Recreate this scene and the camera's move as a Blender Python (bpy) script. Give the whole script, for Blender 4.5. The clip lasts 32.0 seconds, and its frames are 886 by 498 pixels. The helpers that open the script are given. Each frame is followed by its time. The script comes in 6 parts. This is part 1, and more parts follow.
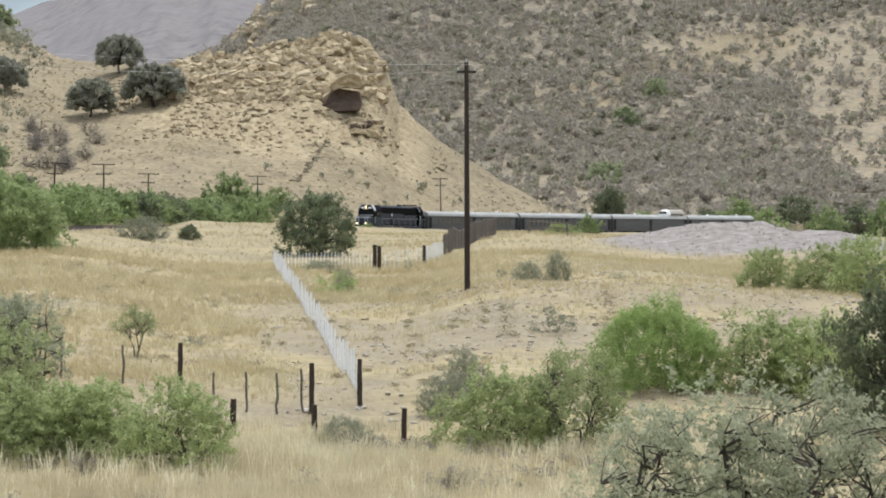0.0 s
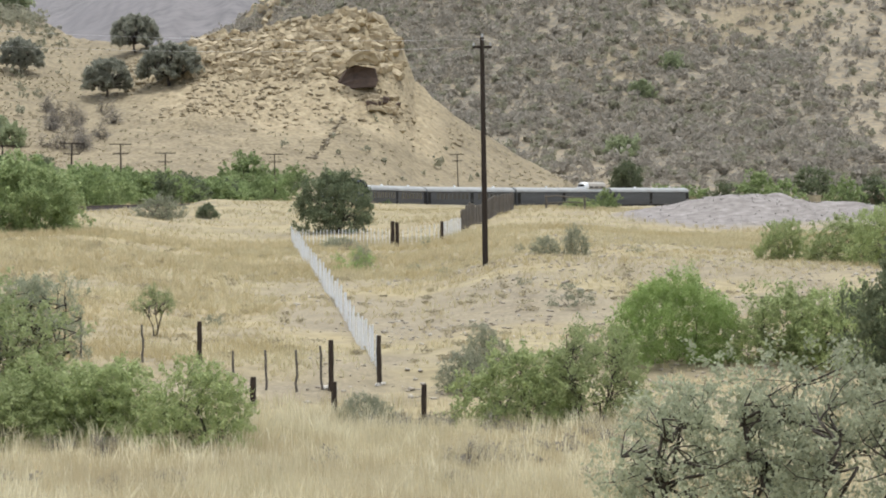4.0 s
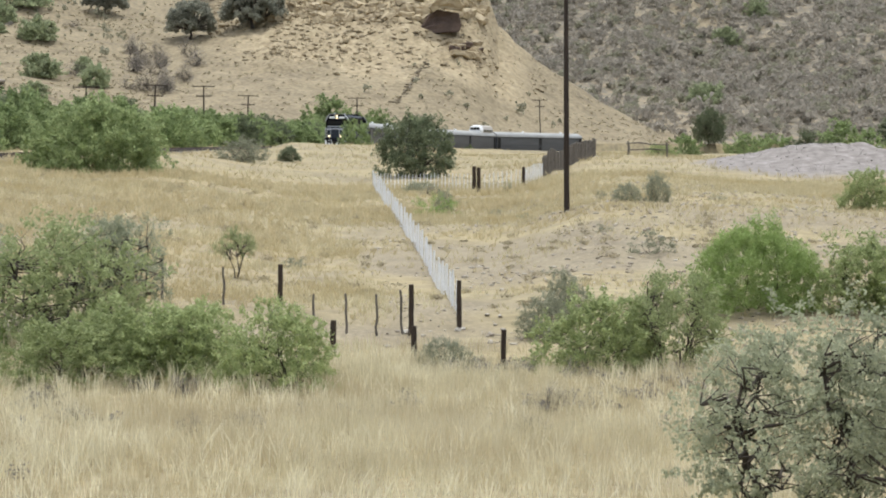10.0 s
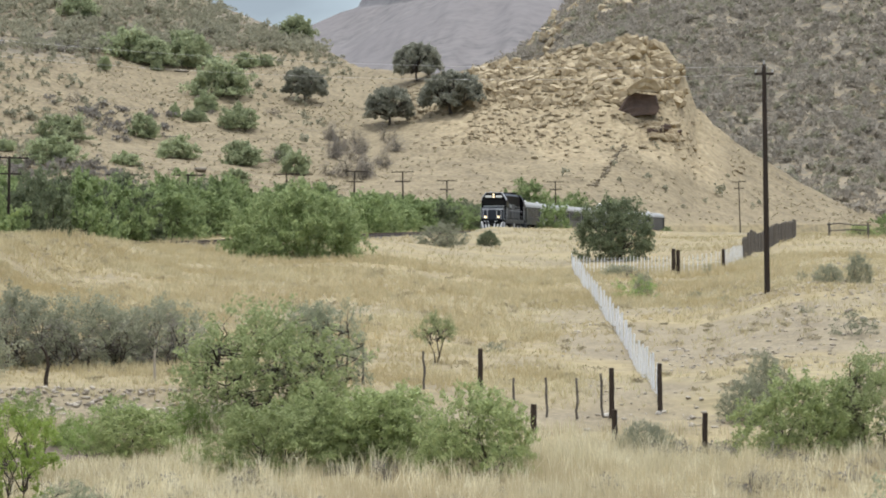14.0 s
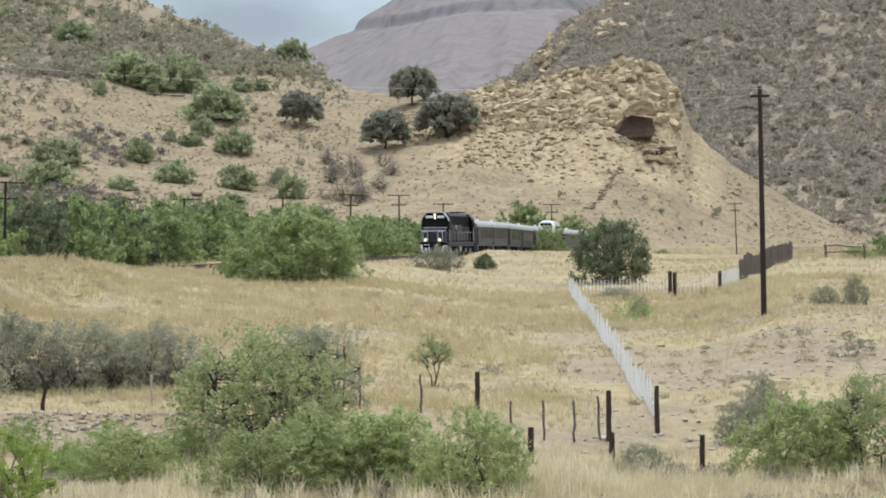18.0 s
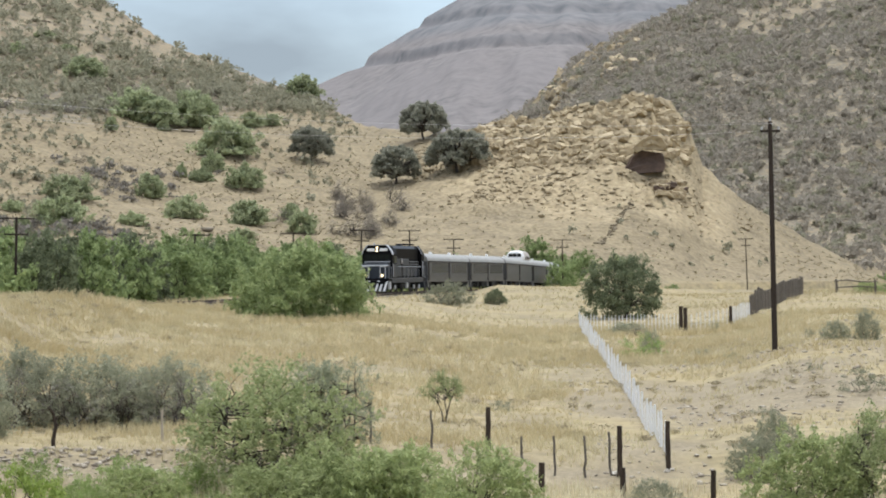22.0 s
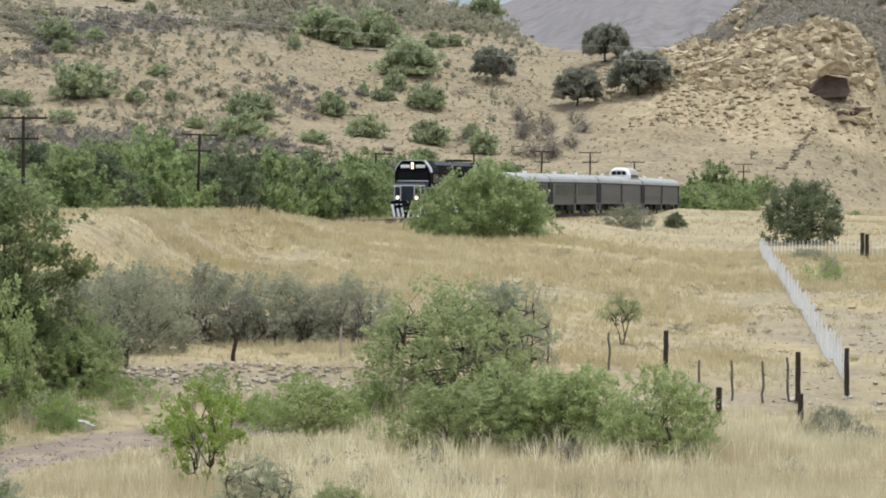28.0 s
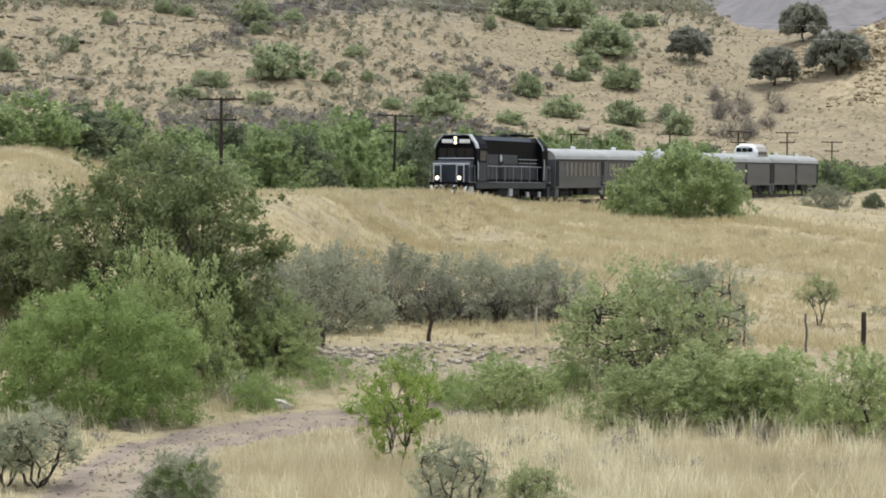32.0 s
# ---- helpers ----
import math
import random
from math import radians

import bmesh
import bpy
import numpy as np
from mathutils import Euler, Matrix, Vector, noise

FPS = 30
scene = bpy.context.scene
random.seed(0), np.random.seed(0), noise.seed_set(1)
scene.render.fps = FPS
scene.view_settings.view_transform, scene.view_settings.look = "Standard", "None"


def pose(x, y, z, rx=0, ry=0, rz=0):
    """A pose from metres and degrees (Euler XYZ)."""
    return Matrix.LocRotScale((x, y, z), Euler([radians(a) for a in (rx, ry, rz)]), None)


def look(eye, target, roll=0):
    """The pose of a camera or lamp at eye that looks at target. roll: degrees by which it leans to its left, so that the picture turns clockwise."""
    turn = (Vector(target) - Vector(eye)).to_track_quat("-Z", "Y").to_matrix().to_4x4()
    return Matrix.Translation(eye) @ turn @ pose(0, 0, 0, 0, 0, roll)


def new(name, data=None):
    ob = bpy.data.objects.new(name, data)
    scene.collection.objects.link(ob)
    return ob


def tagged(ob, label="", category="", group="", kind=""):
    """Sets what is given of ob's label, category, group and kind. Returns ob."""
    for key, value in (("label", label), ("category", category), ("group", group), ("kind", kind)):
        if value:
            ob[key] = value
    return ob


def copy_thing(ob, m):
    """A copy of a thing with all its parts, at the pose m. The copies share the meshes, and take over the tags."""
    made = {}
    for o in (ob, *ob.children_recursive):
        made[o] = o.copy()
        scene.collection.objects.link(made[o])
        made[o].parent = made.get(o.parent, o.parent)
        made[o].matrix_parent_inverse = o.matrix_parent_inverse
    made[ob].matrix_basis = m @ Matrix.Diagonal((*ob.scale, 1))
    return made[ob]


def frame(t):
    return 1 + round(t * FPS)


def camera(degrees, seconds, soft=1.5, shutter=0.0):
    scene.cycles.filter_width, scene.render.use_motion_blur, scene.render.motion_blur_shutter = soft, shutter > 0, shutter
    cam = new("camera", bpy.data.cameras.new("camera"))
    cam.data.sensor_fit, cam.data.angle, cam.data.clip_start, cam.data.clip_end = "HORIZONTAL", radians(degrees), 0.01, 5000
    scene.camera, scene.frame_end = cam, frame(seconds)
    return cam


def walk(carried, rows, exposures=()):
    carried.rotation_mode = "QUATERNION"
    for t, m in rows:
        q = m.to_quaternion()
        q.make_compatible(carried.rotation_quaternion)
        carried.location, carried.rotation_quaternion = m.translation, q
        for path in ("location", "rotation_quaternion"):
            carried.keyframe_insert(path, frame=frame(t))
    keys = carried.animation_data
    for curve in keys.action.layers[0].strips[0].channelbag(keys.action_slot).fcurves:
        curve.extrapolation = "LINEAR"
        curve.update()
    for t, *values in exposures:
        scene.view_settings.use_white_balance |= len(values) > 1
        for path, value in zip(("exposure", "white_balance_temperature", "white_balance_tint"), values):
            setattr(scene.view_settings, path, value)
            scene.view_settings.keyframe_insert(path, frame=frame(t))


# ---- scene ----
# ---- camera: a hand-held telephoto, panning from one spot ----
EYE = (0.0, 0.0, 8.3)
cam = camera(17.823, 32.0, soft=1.9)


def aim(yaw, pitch, roll):
    """The camera at EYE: degrees to the right, up, and its lean to the left."""
    return pose(*EYE, 90 + pitch, 0, -yaw) @ pose(0, 0, 0, 0, 0, roll)


walk(cam, [
    (0, aim(0.360, -0.950, 0.469)), (0.5, aim(0.297, -1.058, 0.333)), (1, aim(0.305, -1.113, 0.346)), 
    (1.5, aim(0.269, -1.443, 0.193)), (2, aim(0.195, -1.558, 0.204)), (2.5, aim(0.226, -1.594, 0.310)), 
    (3, aim(0.336, -1.570, -0.245)), (3.5, aim(0.369, -1.538, -0.140)), (4, aim(-0.000, -1.444, -0.229)), 
    (4.5, aim(-0.284, -1.855, -0.073)), (6.5, aim(-0.461, -1.989, 0.183)), (7, aim(-0.527, -2.421, 0.133)), 
    (7.5, aim(-0.585, -2.351, 0.112)), (8, aim(-0.651, -1.938, -0.143)), (8.5, aim(-0.665, -2.122, 0.089)), 
    (9, aim(-0.709, -2.721, 0.321)), (9.5, aim(-0.800, -2.470, 0.550)), (10, aim(-1.643, -2.555, 0.379)), 
    (10.5, aim(-3.926, -2.606, 0.436)), (11, aim(-5.356, -2.663, 0.307)), (11.5, aim(-5.606, -2.226, 0.263)), 
    (12, aim(-5.585, -2.458, 0.249)), (12.5, aim(-5.614, -2.411, 0.324)), (13, aim(-5.654, -1.857, 0.293)), 
    (13.5, aim(-5.637, -0.904, -0.130)), (14, aim(-5.687, -0.862, -0.247)), (14.5, aim(-5.696, -0.972, -0.289)), 
    (16.5, aim(-5.699, -0.869, -0.395)), (17, aim(-5.701, -0.568, -0.430)), (17.5, aim(-5.644, -0.475, -0.446)), 
    (18, aim(-5.613, -0.391, -0.467)), (18.5, aim(-5.621, -0.382, -0.455)), (19, aim(-5.648, -0.373, -0.398)), 
    (19.5, aim(-5.644, -0.410, -0.476)), (20, aim(-5.661, -0.438, -0.447)), (20.5, aim(-5.670, -0.449, -0.536)), 
    (21, aim(-5.684, -0.409, -0.493)), (21.5, aim(-5.819, 0.110, -0.570)), (22, aim(-5.821, 0.328, -0.521)), 
    (22.5, aim(-5.819, 0.377, -0.536)), (23, aim(-5.819, 0.377, -0.536)), (23.5, aim(-5.820, 0.380, -0.515)), 
    (24, aim(-5.816, 0.387, -0.562)), (24.5, aim(-5.814, 0.385, -0.566)), (26.5, aim(-6.120, -1.227, 0.348)), 
    (27, aim(-7.350, -1.373, 0.469)), (27.5, aim(-8.839, -1.254, 0.324)), (28, aim(-9.466, -1.266, 0.354)), 
    (28.5, aim(-10.319, -1.514, 0.397)), (29, aim(-11.099, -1.540, 0.340)), (29.5, aim(-11.193, -1.560, 0.374)), 
    (30, aim(-11.278, -1.561, 0.375)), (30.5, aim(-12.135, -1.646, 0.426)), (31, aim(-13.110, -1.684, 0.294)), 
    (31.5, aim(-13.198, -1.612, 0.343)), (32, aim(-13.426, -1.682, 0.308)), 
])

# ---- the lie of the land, as a height over (bearing in degrees, distance in metres) ----
EZ = 8.3


def value_noise(x, y, seed=0):
    x, y = np.asarray(x, float), np.asarray(y, float)
    xi, yi = np.floor(x).astype(np.int64), np.floor(y).astype(np.int64)
    fx, fy = x - xi, y - yi
    fx, fy = fx * fx * (3 - 2 * fx), fy * fy * (3 - 2 * fy)

    def h(a, b):
        n = (a * 374761393 + b * 668265263 + seed * 974634541) & 0x7FFFFFFF
        n = ((n ^ (n >> 13)) * 1274126177) & 0x7FFFFFFF
        n = ((n ^ (n >> 15)) * 461845907) & 0x7FFFFFFF
        return ((n ^ (n >> 14)) & 0xFFFFF) / 0xFFFFF

    return ((h(xi, yi) * (1 - fx) + h(xi + 1, yi) * fx) * (1 - fy) + (h(xi, yi + 1) * (1 - fx) + h(xi + 1, yi + 1) * fx) * fy) * 2 - 1


def fbm(x, y, octaves=4, seed=0):
    total, amp = 0, 1.0
    for k in range(octaves):
        total = total + amp * value_noise(x * 2 ** k + 17.3 * k, y * 2 ** k - 9.1 * k, seed + k)
        amp *= 0.5
    return total


def ramp(t):
    t = np.clip(t, 0, 1)
    return t * t * (3 - 2 * t)


def lerp1(x, table):
    return np.interp(x, [p[0] for p in table], [p[1] for p in table])


BASE_D = (0, 50, 96, 106, 125, 150, 180, 205, 240, 290, 350, 450, 600)
BASE = {
    -30: (-8.3, -8.3, -7.6, -5.5, -3.0, -1.6, 0.2, 0.9, 1.2, 1.0, 0.5, -1, -3),
    -22: (-8.3, -8.3, -8.0, -6.6, -3.6, -0.6, 1.0, 1.2, 1.0, 0.5, 0, -1, -3),
    -18: (-8.3, -8.3, -8.2, -7.2, -5.6, -3.2, -2.4, -1.8, -1.0, -0.8, -1, -2, -3),
    -13: (-8.3, -8.3, -8.2, -7.1, -6.2, -4.7, -3.25, -3.3, -3.0, -2.8, -2.6, -3, -3),
    -8: (-8.3, -8.3, -8.2, -7.3, -6.4, -5.4, -4.35, -3.6, -2.9, -2.9, -3.0, -3.2, -4),
    -4: (-8.3, -8.3, -8.3, -7.6, -6.9, -6.3, -5.7, -5.25, -4.4, -3.5, -3.5, -4, -5),
    -1: (-8.3, -8.3, -8.3, -7.8, -7.1, -6.1, -5.5, -5.0, -4.5, -4.1, -4.2, -5.2, -6),
    2: (-8.3, -8.3, -8.3, -7.7, -6.2, -4.6, -4.1, -3.8, -3.4, -3.2, -3.7, -5.2, -6.2),
    6: (-8.3, -8.3, -8.3, -7.8, -6.4, -5.0, -4.6, -4.6, -4.6, -4.6, -4.8, -5.4, -6.5),
    14: (-8.3, -8.3, -8.3, -7.9, -6.5, -5.2, -4.8, -4.8, -4.8, -4.8, -5.0, -5.6, -6.5),
}
# skyline of the near hills (bearing, degrees above the eye), their crest distance and their foot
NEAR_RIDGE = ((-60, 6.0), (-26, 7.6), (-20, 7.2), (-14.7, 6.33), (-12.7, 5.44), (-11.3, 4.5), (-9.84, 3.96), (-8.36, 3.36), (-7.4, 2.86), (-6.4, 2.72), (-5.4, 2.72),
              (-3.8, 3.05), (-2.6, 3.32), (-1.9, 3.4), (-1.3, 3.25), (-1.0, 2.95), (-0.75, 2.5), (-0.55, 1.95), (0.2, 1.3), (1.5, 0.48), (2.65, -0.16), (3.4, -0.75), (30, -0.8))
NEAR_D = ((-60, 900), (-20, 900), (-14, 850), (-8, 740), (-5, 650), (-2, 640), (1, 650), (4, 660))
NEAR_FOOT = ((-60, 430), (-16, 430), (-10, 430), (-6, 450), (-2, 500), (1, 560), (4, 610))
RIGHT_RIDGE = ((-9, 1.0), (-5.5, 2.6), (-4.6, 2.9), (-3.9, 3.3), (-3.2, 4.05), (-2, 4.7), (-0.45, 5.35), (2, 6.3), (6, 7.0), (14, 7.2), (30, 6), (60, 4))
FAR_RIDGE = ((-60, 3), (-14, 3.0), (-8.35, 3.67), (-7.6, 4.0), (-6.74, 4.55), (-6.1, 5.0), (-5.36, 5.45), (-4.4, 5.75), (-2, 5.8), (6, 4.5), (60, 3))
# the railway: northing, easting and height of the rail head
TRACK = ((40, -47, -2.4), (100, -48.8, -2.4), (150, -48.6, -2.35), (192, -46.7, -2.55), (217, -43.8, -2.68), (232, -41.7, -2.68), (265, -37.8, -2.74), (299, -34.7, -2.76), (327, -31.95, -2.92),
         (356, -29.3, -3.1), (394, -26.3, -3.7), (430, -21.4, -4.4), (455, -15.7, -5.0), (480, -7.0, -5.5), (494, 2.8, -5.75), (506, 14.3, -5.9), (520, 29.3, -6.05), (540, 47, -6.2), (560, 63, -6.3), (600, 94, -6.5), (700, 170, -7.2), (800, 246, -8.0))


def spline(x, table, col):
    """A smooth curve through the rows of a table, by their first column."""
    xs, ys = np.array([p[0] for p in table], float), np.array([p[col] for p in table], float)
    slope = np.gradient(ys, xs)
    x = np.clip(np.asarray(x, float), xs[0], xs[-1])
    i = np.clip(np.searchsorted(xs, x) - 1, 0, len(xs) - 2)
    h = xs[i + 1] - xs[i]
    t = (x - xs[i]) / h
    return (ys[i] * (1 + 2 * t) * (1 - t) ** 2 + slope[i] * h * t * (1 - t) ** 2 + ys[i + 1] * t * t * (3 - 2 * t) + slope[i + 1] * h * t * t * (t - 1))


def height(x, y):
    x, y = np.asarray(x, float), np.asarray(y, float)
    d = np.hypot(x, y)
    az = np.degrees(np.arctan2(x, y))
    keys = sorted(BASE)
    cols = np.stack([np.interp(d, BASE_D, BASE[k]) for k in keys])
    a = np.clip(az, keys[0], keys[-1])
    i = np.clip(np.searchsorted(keys, a) - 1, 0, len(keys) - 2)
    k0, k1 = np.array(keys)[i], np.array(keys)[i + 1]
    t = ramp((a - k0) / (k1 - k0))
    z = np.take_along_axis(cols, i[None], 0)[0] * (1 - t) + np.take_along_axis(cols, i[None] + 1, 0)[0] * t
    # grass hummock in front of the line, and the heap of grey spoil beyond the pole
    z = z + 2.3 * np.exp(-np.abs((az + 17.1) / 2.6) ** 3 - ((d - lerp1(az, ((-20, 128), (-17, 141), (-14, 166)))) / 15) ** 2)
    z = z + 0.9 * np.exp(-((az + 4.6) / 1.6) ** 2 - ((d - 320) / 22) ** 2)
    heap = np.exp(-(np.abs((az - 7.0) / 2.7)) ** 3 - ((d - 262) / 15) ** 2)
    z = z + heap * (3.0 + 1.1 * fbm(x / 8, y / 8, 4, 40))
    # dry stream bank: a low ragged step
    z = z + 0.35 * ramp((d - 103 + 2.5 * fbm(x / 9, y / 9, 2, 5)) / 3) * np.exp(-((d - 104) / 14) ** 2)
    rough = np.clip((d - 20) / 60, 0, 1)
    z = z + rough * (0.22 * fbm(x / 14, y / 14, 3, 1) + 0.05 * fbm(x / 2.2, y / 2.2, 2, 2))
    # railway bed
    near = (y > 40) & (y < 800)
    tx, tz = spline(y, TRACK, 1), spline(y, TRACK, 2)
    slope = np.degrees(np.arctan(np.gradient(np.array([p[1] for p in TRACK]), np.array([p[0] for p in TRACK]))))
    head = np.cos(np.radians(np.interp(y, [p[0] for p in TRACK], slope)))
    off = np.abs(x - tx) * head
    bed = ramp(1 - (off - 2.6) / 4.0) * near
    z = z * (1 - bed) + (tz - 0.55) * bed
    # lip of grass on the near side of the line
    lip = tz + lerp1(y, ((60, -0.4), (118, -0.35), (128, 0.4), (150, 0.8), (180, 0.6), (191, 0.2), (198, -0.2), (205, -0.3), (215, -0.38), (240, -0.32), (300, -0.25), (340, 0.0), (380, 0.4), (430, 0.7), (480, 0.9), (520, 0.7), (560, 0.2), (600, -0.5))) + 0.12 * fbm(x / 6, y / 6, 2, 7)
    side = (x - tx) * head
    z = z + np.maximum(0, lip - z) * ramp((side - 2.3) / 1.6) * ramp((np.where(y < 225, 11.0, 16.0) - side) / np.where(y < 225, 7.0, 10.0)) * near
    # near hills
    foot, crest, el = lerp1(az, NEAR_FOOT), lerp1(az, NEAR_D), lerp1(az, NEAR_RIDGE)
    top = crest * np.tan(np.radians(el))
    s = (d - foot) / (crest - foot)
    up = np.clip(s, 0, 1)
    prof = 0.6 * up + 0.4 * up * up
    gap = top + 4
    fall = np.maximum(0, d - crest) * 0.38
    hill = -4 + gap * prof - fall
    gul = np.clip(up * 3, 0, 1) * np.clip((1.0 - up) * 6, 0.0, 1)
    hill = hill + gul * (fbm(x / 60, y / 110, 4, 11) * np.clip(gap * 0.05, 0, 2.6))
    rocky = ramp((up - 0.42) / 0.2) * ramp((az + 6.6) / 1.4) * ramp((0.2 - az) / 0.8) * (s < 1.3)
    wx, wy = x + 2.5 * fbm(x / 8, y / 8, 2, 25), y + 4 * fbm(x / 9, y / 9, 2, 26)
    blocks = np.floor(3.5 * fbm(wx / 13, wy / 17, 3, 23)) * 0.10 + np.floor(3 * fbm(wx / 4.2, wy / 5.0, 2, 24)) * 0.12 + 0.9 * np.abs(fbm(x / 2.6, y / 3.4, 3, 27)) + 0.8 * fbm(x / 9, y / 9, 2, 28)
    brow = 1 + 0.3 * np.exp(-((az + 1.5) / 0.9) ** 2)
    hill = hill + rocky * (blocks * brow - 0.5)
    hill = hill + np.clip(s * 4, 0, 1) * 0.25 * fbm(x / 3, y / 5, 3, 14)
    # hollow under the brow of the knoll
    hill = hill - 2.2 * np.exp(-((az + 1.72) / 0.42) ** 4 - ((d - 600) / 7) ** 2) * (s > 0)
    live = s > 0
    z = np.where(live, np.maximum(np.where(s < 0.1, z, -9 - np.maximum(0, d - 600) * 0.002), hill), z)
    # hill beyond on the right
    r_el = lerp1(az, RIGHT_RIDGE)
    r0, r1 = 700.0, 1500.0
    u = (d - r0) / (r1 - r0)
    uc = np.clip(u, 0, 1)
    rise = -8 + (r1 * np.tan(np.radians(r_el)) + 8) * (0.75 * uc + 0.25 * uc * uc) - np.maximum(0, d - r1) * 0.4
    rise = rise + np.clip(uc * 4, 0, 1) * np.clip((1 - uc) * 8, 0, 1) * (11 * fbm(x / 150 + 0.6, y / 330, 4, 31) + 2.0 * fbm(x / 22, y / 40, 3, 33))
    z = np.where(u > 0, np.maximum(z, rise), z)
    # table mountain far off
    f_el = lerp1(az, FAR_RIDGE)
    u = np.clip((d - 2300) / 1400.0, 0, 1)
    full = 3700 * np.tan(np.radians(f_el)) + 10
    cone = -10 + full * (0.9 * u + 0.1 * u * u) + np.clip(u * 3, 0, 1) * np.clip((1 - u) * 6, 0, 1) * 11 * fbm(x / 70, y / 520, 4, 51)
    bench = 5 * fbm(x / 120, y / 900, 3, 53)
    mesa = lerp1(cone + bench, ((-100, -100), (250, 250), (262, 256), (267, 271), (306, 306), (316, 312), (322, 325), (350, 350), (900, 900))) - bench - np.maximum(0, d - 3700) * 0.3
    z = np.where(d > 2300, np.maximum(z, mesa), z)
    return z + EZ


def spot(az, d):
    a = math.radians(az)
    return d * math.sin(a), d * math.cos(a)


def ground_z(x, y):
    return float(height(np.array([x]), np.array([y]))[0])

# ---- sky, sun ----
SUN_EL, SUN_AZ = 74.0, 12.0
world = bpy.data.worlds.new("world")
scene.world = world
world.use_nodes = True
wn = world.node_tree
for n in list(wn.nodes):
    wn.nodes.remove(n)
sky = wn.nodes.new("ShaderNodeTexSky")
sky.sky_type, sky.sun_disc = "NISHITA", False
sky.sun_elevation, sky.sun_rotation = radians(SUN_EL), radians(SUN_AZ)
sky.air_density, sky.dust_density, sky.ozone_density, sky.altitude = 1.0, 2.5, 1.0, 1200
wbg = wn.nodes.new("ShaderNodeBackground")
wbg.inputs[1].default_value = 0.41
wout = wn.nodes.new("ShaderNodeOutputWorld")
# thin summer haze clouds
wtc, wmap, wno, wrp, wmx = (wn.nodes.new("ShaderNode" + k) for k in ("TexCoord", "Mapping", "TexNoise", "ValToRGB", "MixRGB"))
wmap.inputs["Scale"].default_value = (5, 5, 12)
wno.inputs["Scale"].default_value, wno.inputs["Detail"].default_value = 1.6, 5
wrp.color_ramp.elements[0].position, wrp.color_ramp.elements[1].position = 0.42, 0.72
wrp.color_ramp.elements[0].color, wrp.color_ramp.elements[1].color = (0.78, 0.78, 0.78, 1), (0.97, 0.97, 0.97, 1)
wsep, wup = wn.nodes.new("ShaderNodeSeparateXYZ"), wn.nodes.new("ShaderNodeValToRGB")
wup.color_ramp.elements[0].position, wup.color_ramp.elements[1].position = 0.12, 0.75
wup.color_ramp.elements[0].color, wup.color_ramp.elements[1].color = (0.084, 0.101, 0.118, 1), (0.43, 0.44, 0.45, 1)
wten = wn.nodes.new("ShaderNodeVectorMath")
wten.operation, wten.inputs[1].default_value = "SCALE", (10, 10, 10)
wten.inputs["Scale"].default_value = 10
wn.links.new(wtc.outputs["Generated"], wsep.inputs[0])
wn.links.new(wsep.outputs["Z"], wup.inputs["Fac"])
wn.links.new(wup.outputs["Color"], wten.inputs[0])
wn.links.new(wten.outputs[0], wmx.inputs[2])
wn.links.new(wtc.outputs["Generated"], wmap.inputs["Vector"])
wn.links.new(wmap.outputs["Vector"], wno.inputs["Vector"])
wn.links.new(wno.outputs["Fac"], wrp.inputs["Fac"])
wn.links.new(wrp.outputs["Color"], wmx.inputs["Fac"])
wn.links.new(sky.outputs["Color"], wmx.inputs[1])
wn.links.new(wmx.outputs["Color"], wbg.inputs[0])
wn.links.new(wbg.outputs[0], wout.inputs[0])
sun_data = bpy.data.lights.new("sun", "SUN")
sun_data.energy, sun_data.angle, sun_data.color = 2.25, radians(0.6), (0.985, 1.0, 0.945)
sun = new("sun", sun_data)
sa, se = radians(SUN_AZ), radians(SUN_EL)
sun.matrix_world = look((0, 0, 200), (-math.sin(sa) * math.cos(se) * 100, -math.cos(sa) * math.cos(se) * 100, 200 - math.sin(se) * 100))
scene.view_settings.exposure = 0.0


# ---- materials ----
def material(name, rough=0.9, metal=0.0):
    m = bpy.data.materials.new(name)
    m.use_nodes = True
    b = m.node_tree.nodes["Principled BSDF"]
    b.inputs["Roughness"].default_value, b.inputs["Metallic"].default_value = rough, metal
    b.inputs["Specular IOR Level"].default_value = 0.25
    return m, m.node_tree, b


def noise_node(nt, scale, detail=4, coord="Object", stretch=None):
    tc, n = nt.nodes.new("ShaderNodeTexCoord"), nt.nodes.new("ShaderNodeTexNoise")
    n.inputs["Scale"].default_value, n.inputs["Detail"].default_value = scale, detail
    src = tc.outputs[coord]
    if stretch:
        mp = nt.nodes.new("ShaderNodeMapping")
        mp.inputs["Scale"].default_value = stretch
        nt.links.new(src, mp.inputs["Vector"])
        src = mp.outputs["Vector"]
    nt.links.new(src, n.inputs["Vector"])
    return n.outputs["Fac"]


def ramp_node(nt, fac, stops):
    r = nt.nodes.new("ShaderNodeValToRGB")
    els = r.color_ramp.elements
    els[0].position, els[0].color = stops[0][0], (*stops[0][1], 1)
    els[1].position, els[1].color = stops[-1][0], (*stops[-1][1], 1)
    for p, c in stops[1:-1]:
        e = els.new(p)
        e.color = (*c, 1)
    nt.links.new(fac, r.inputs["Fac"])
    return r.outputs["Color"]


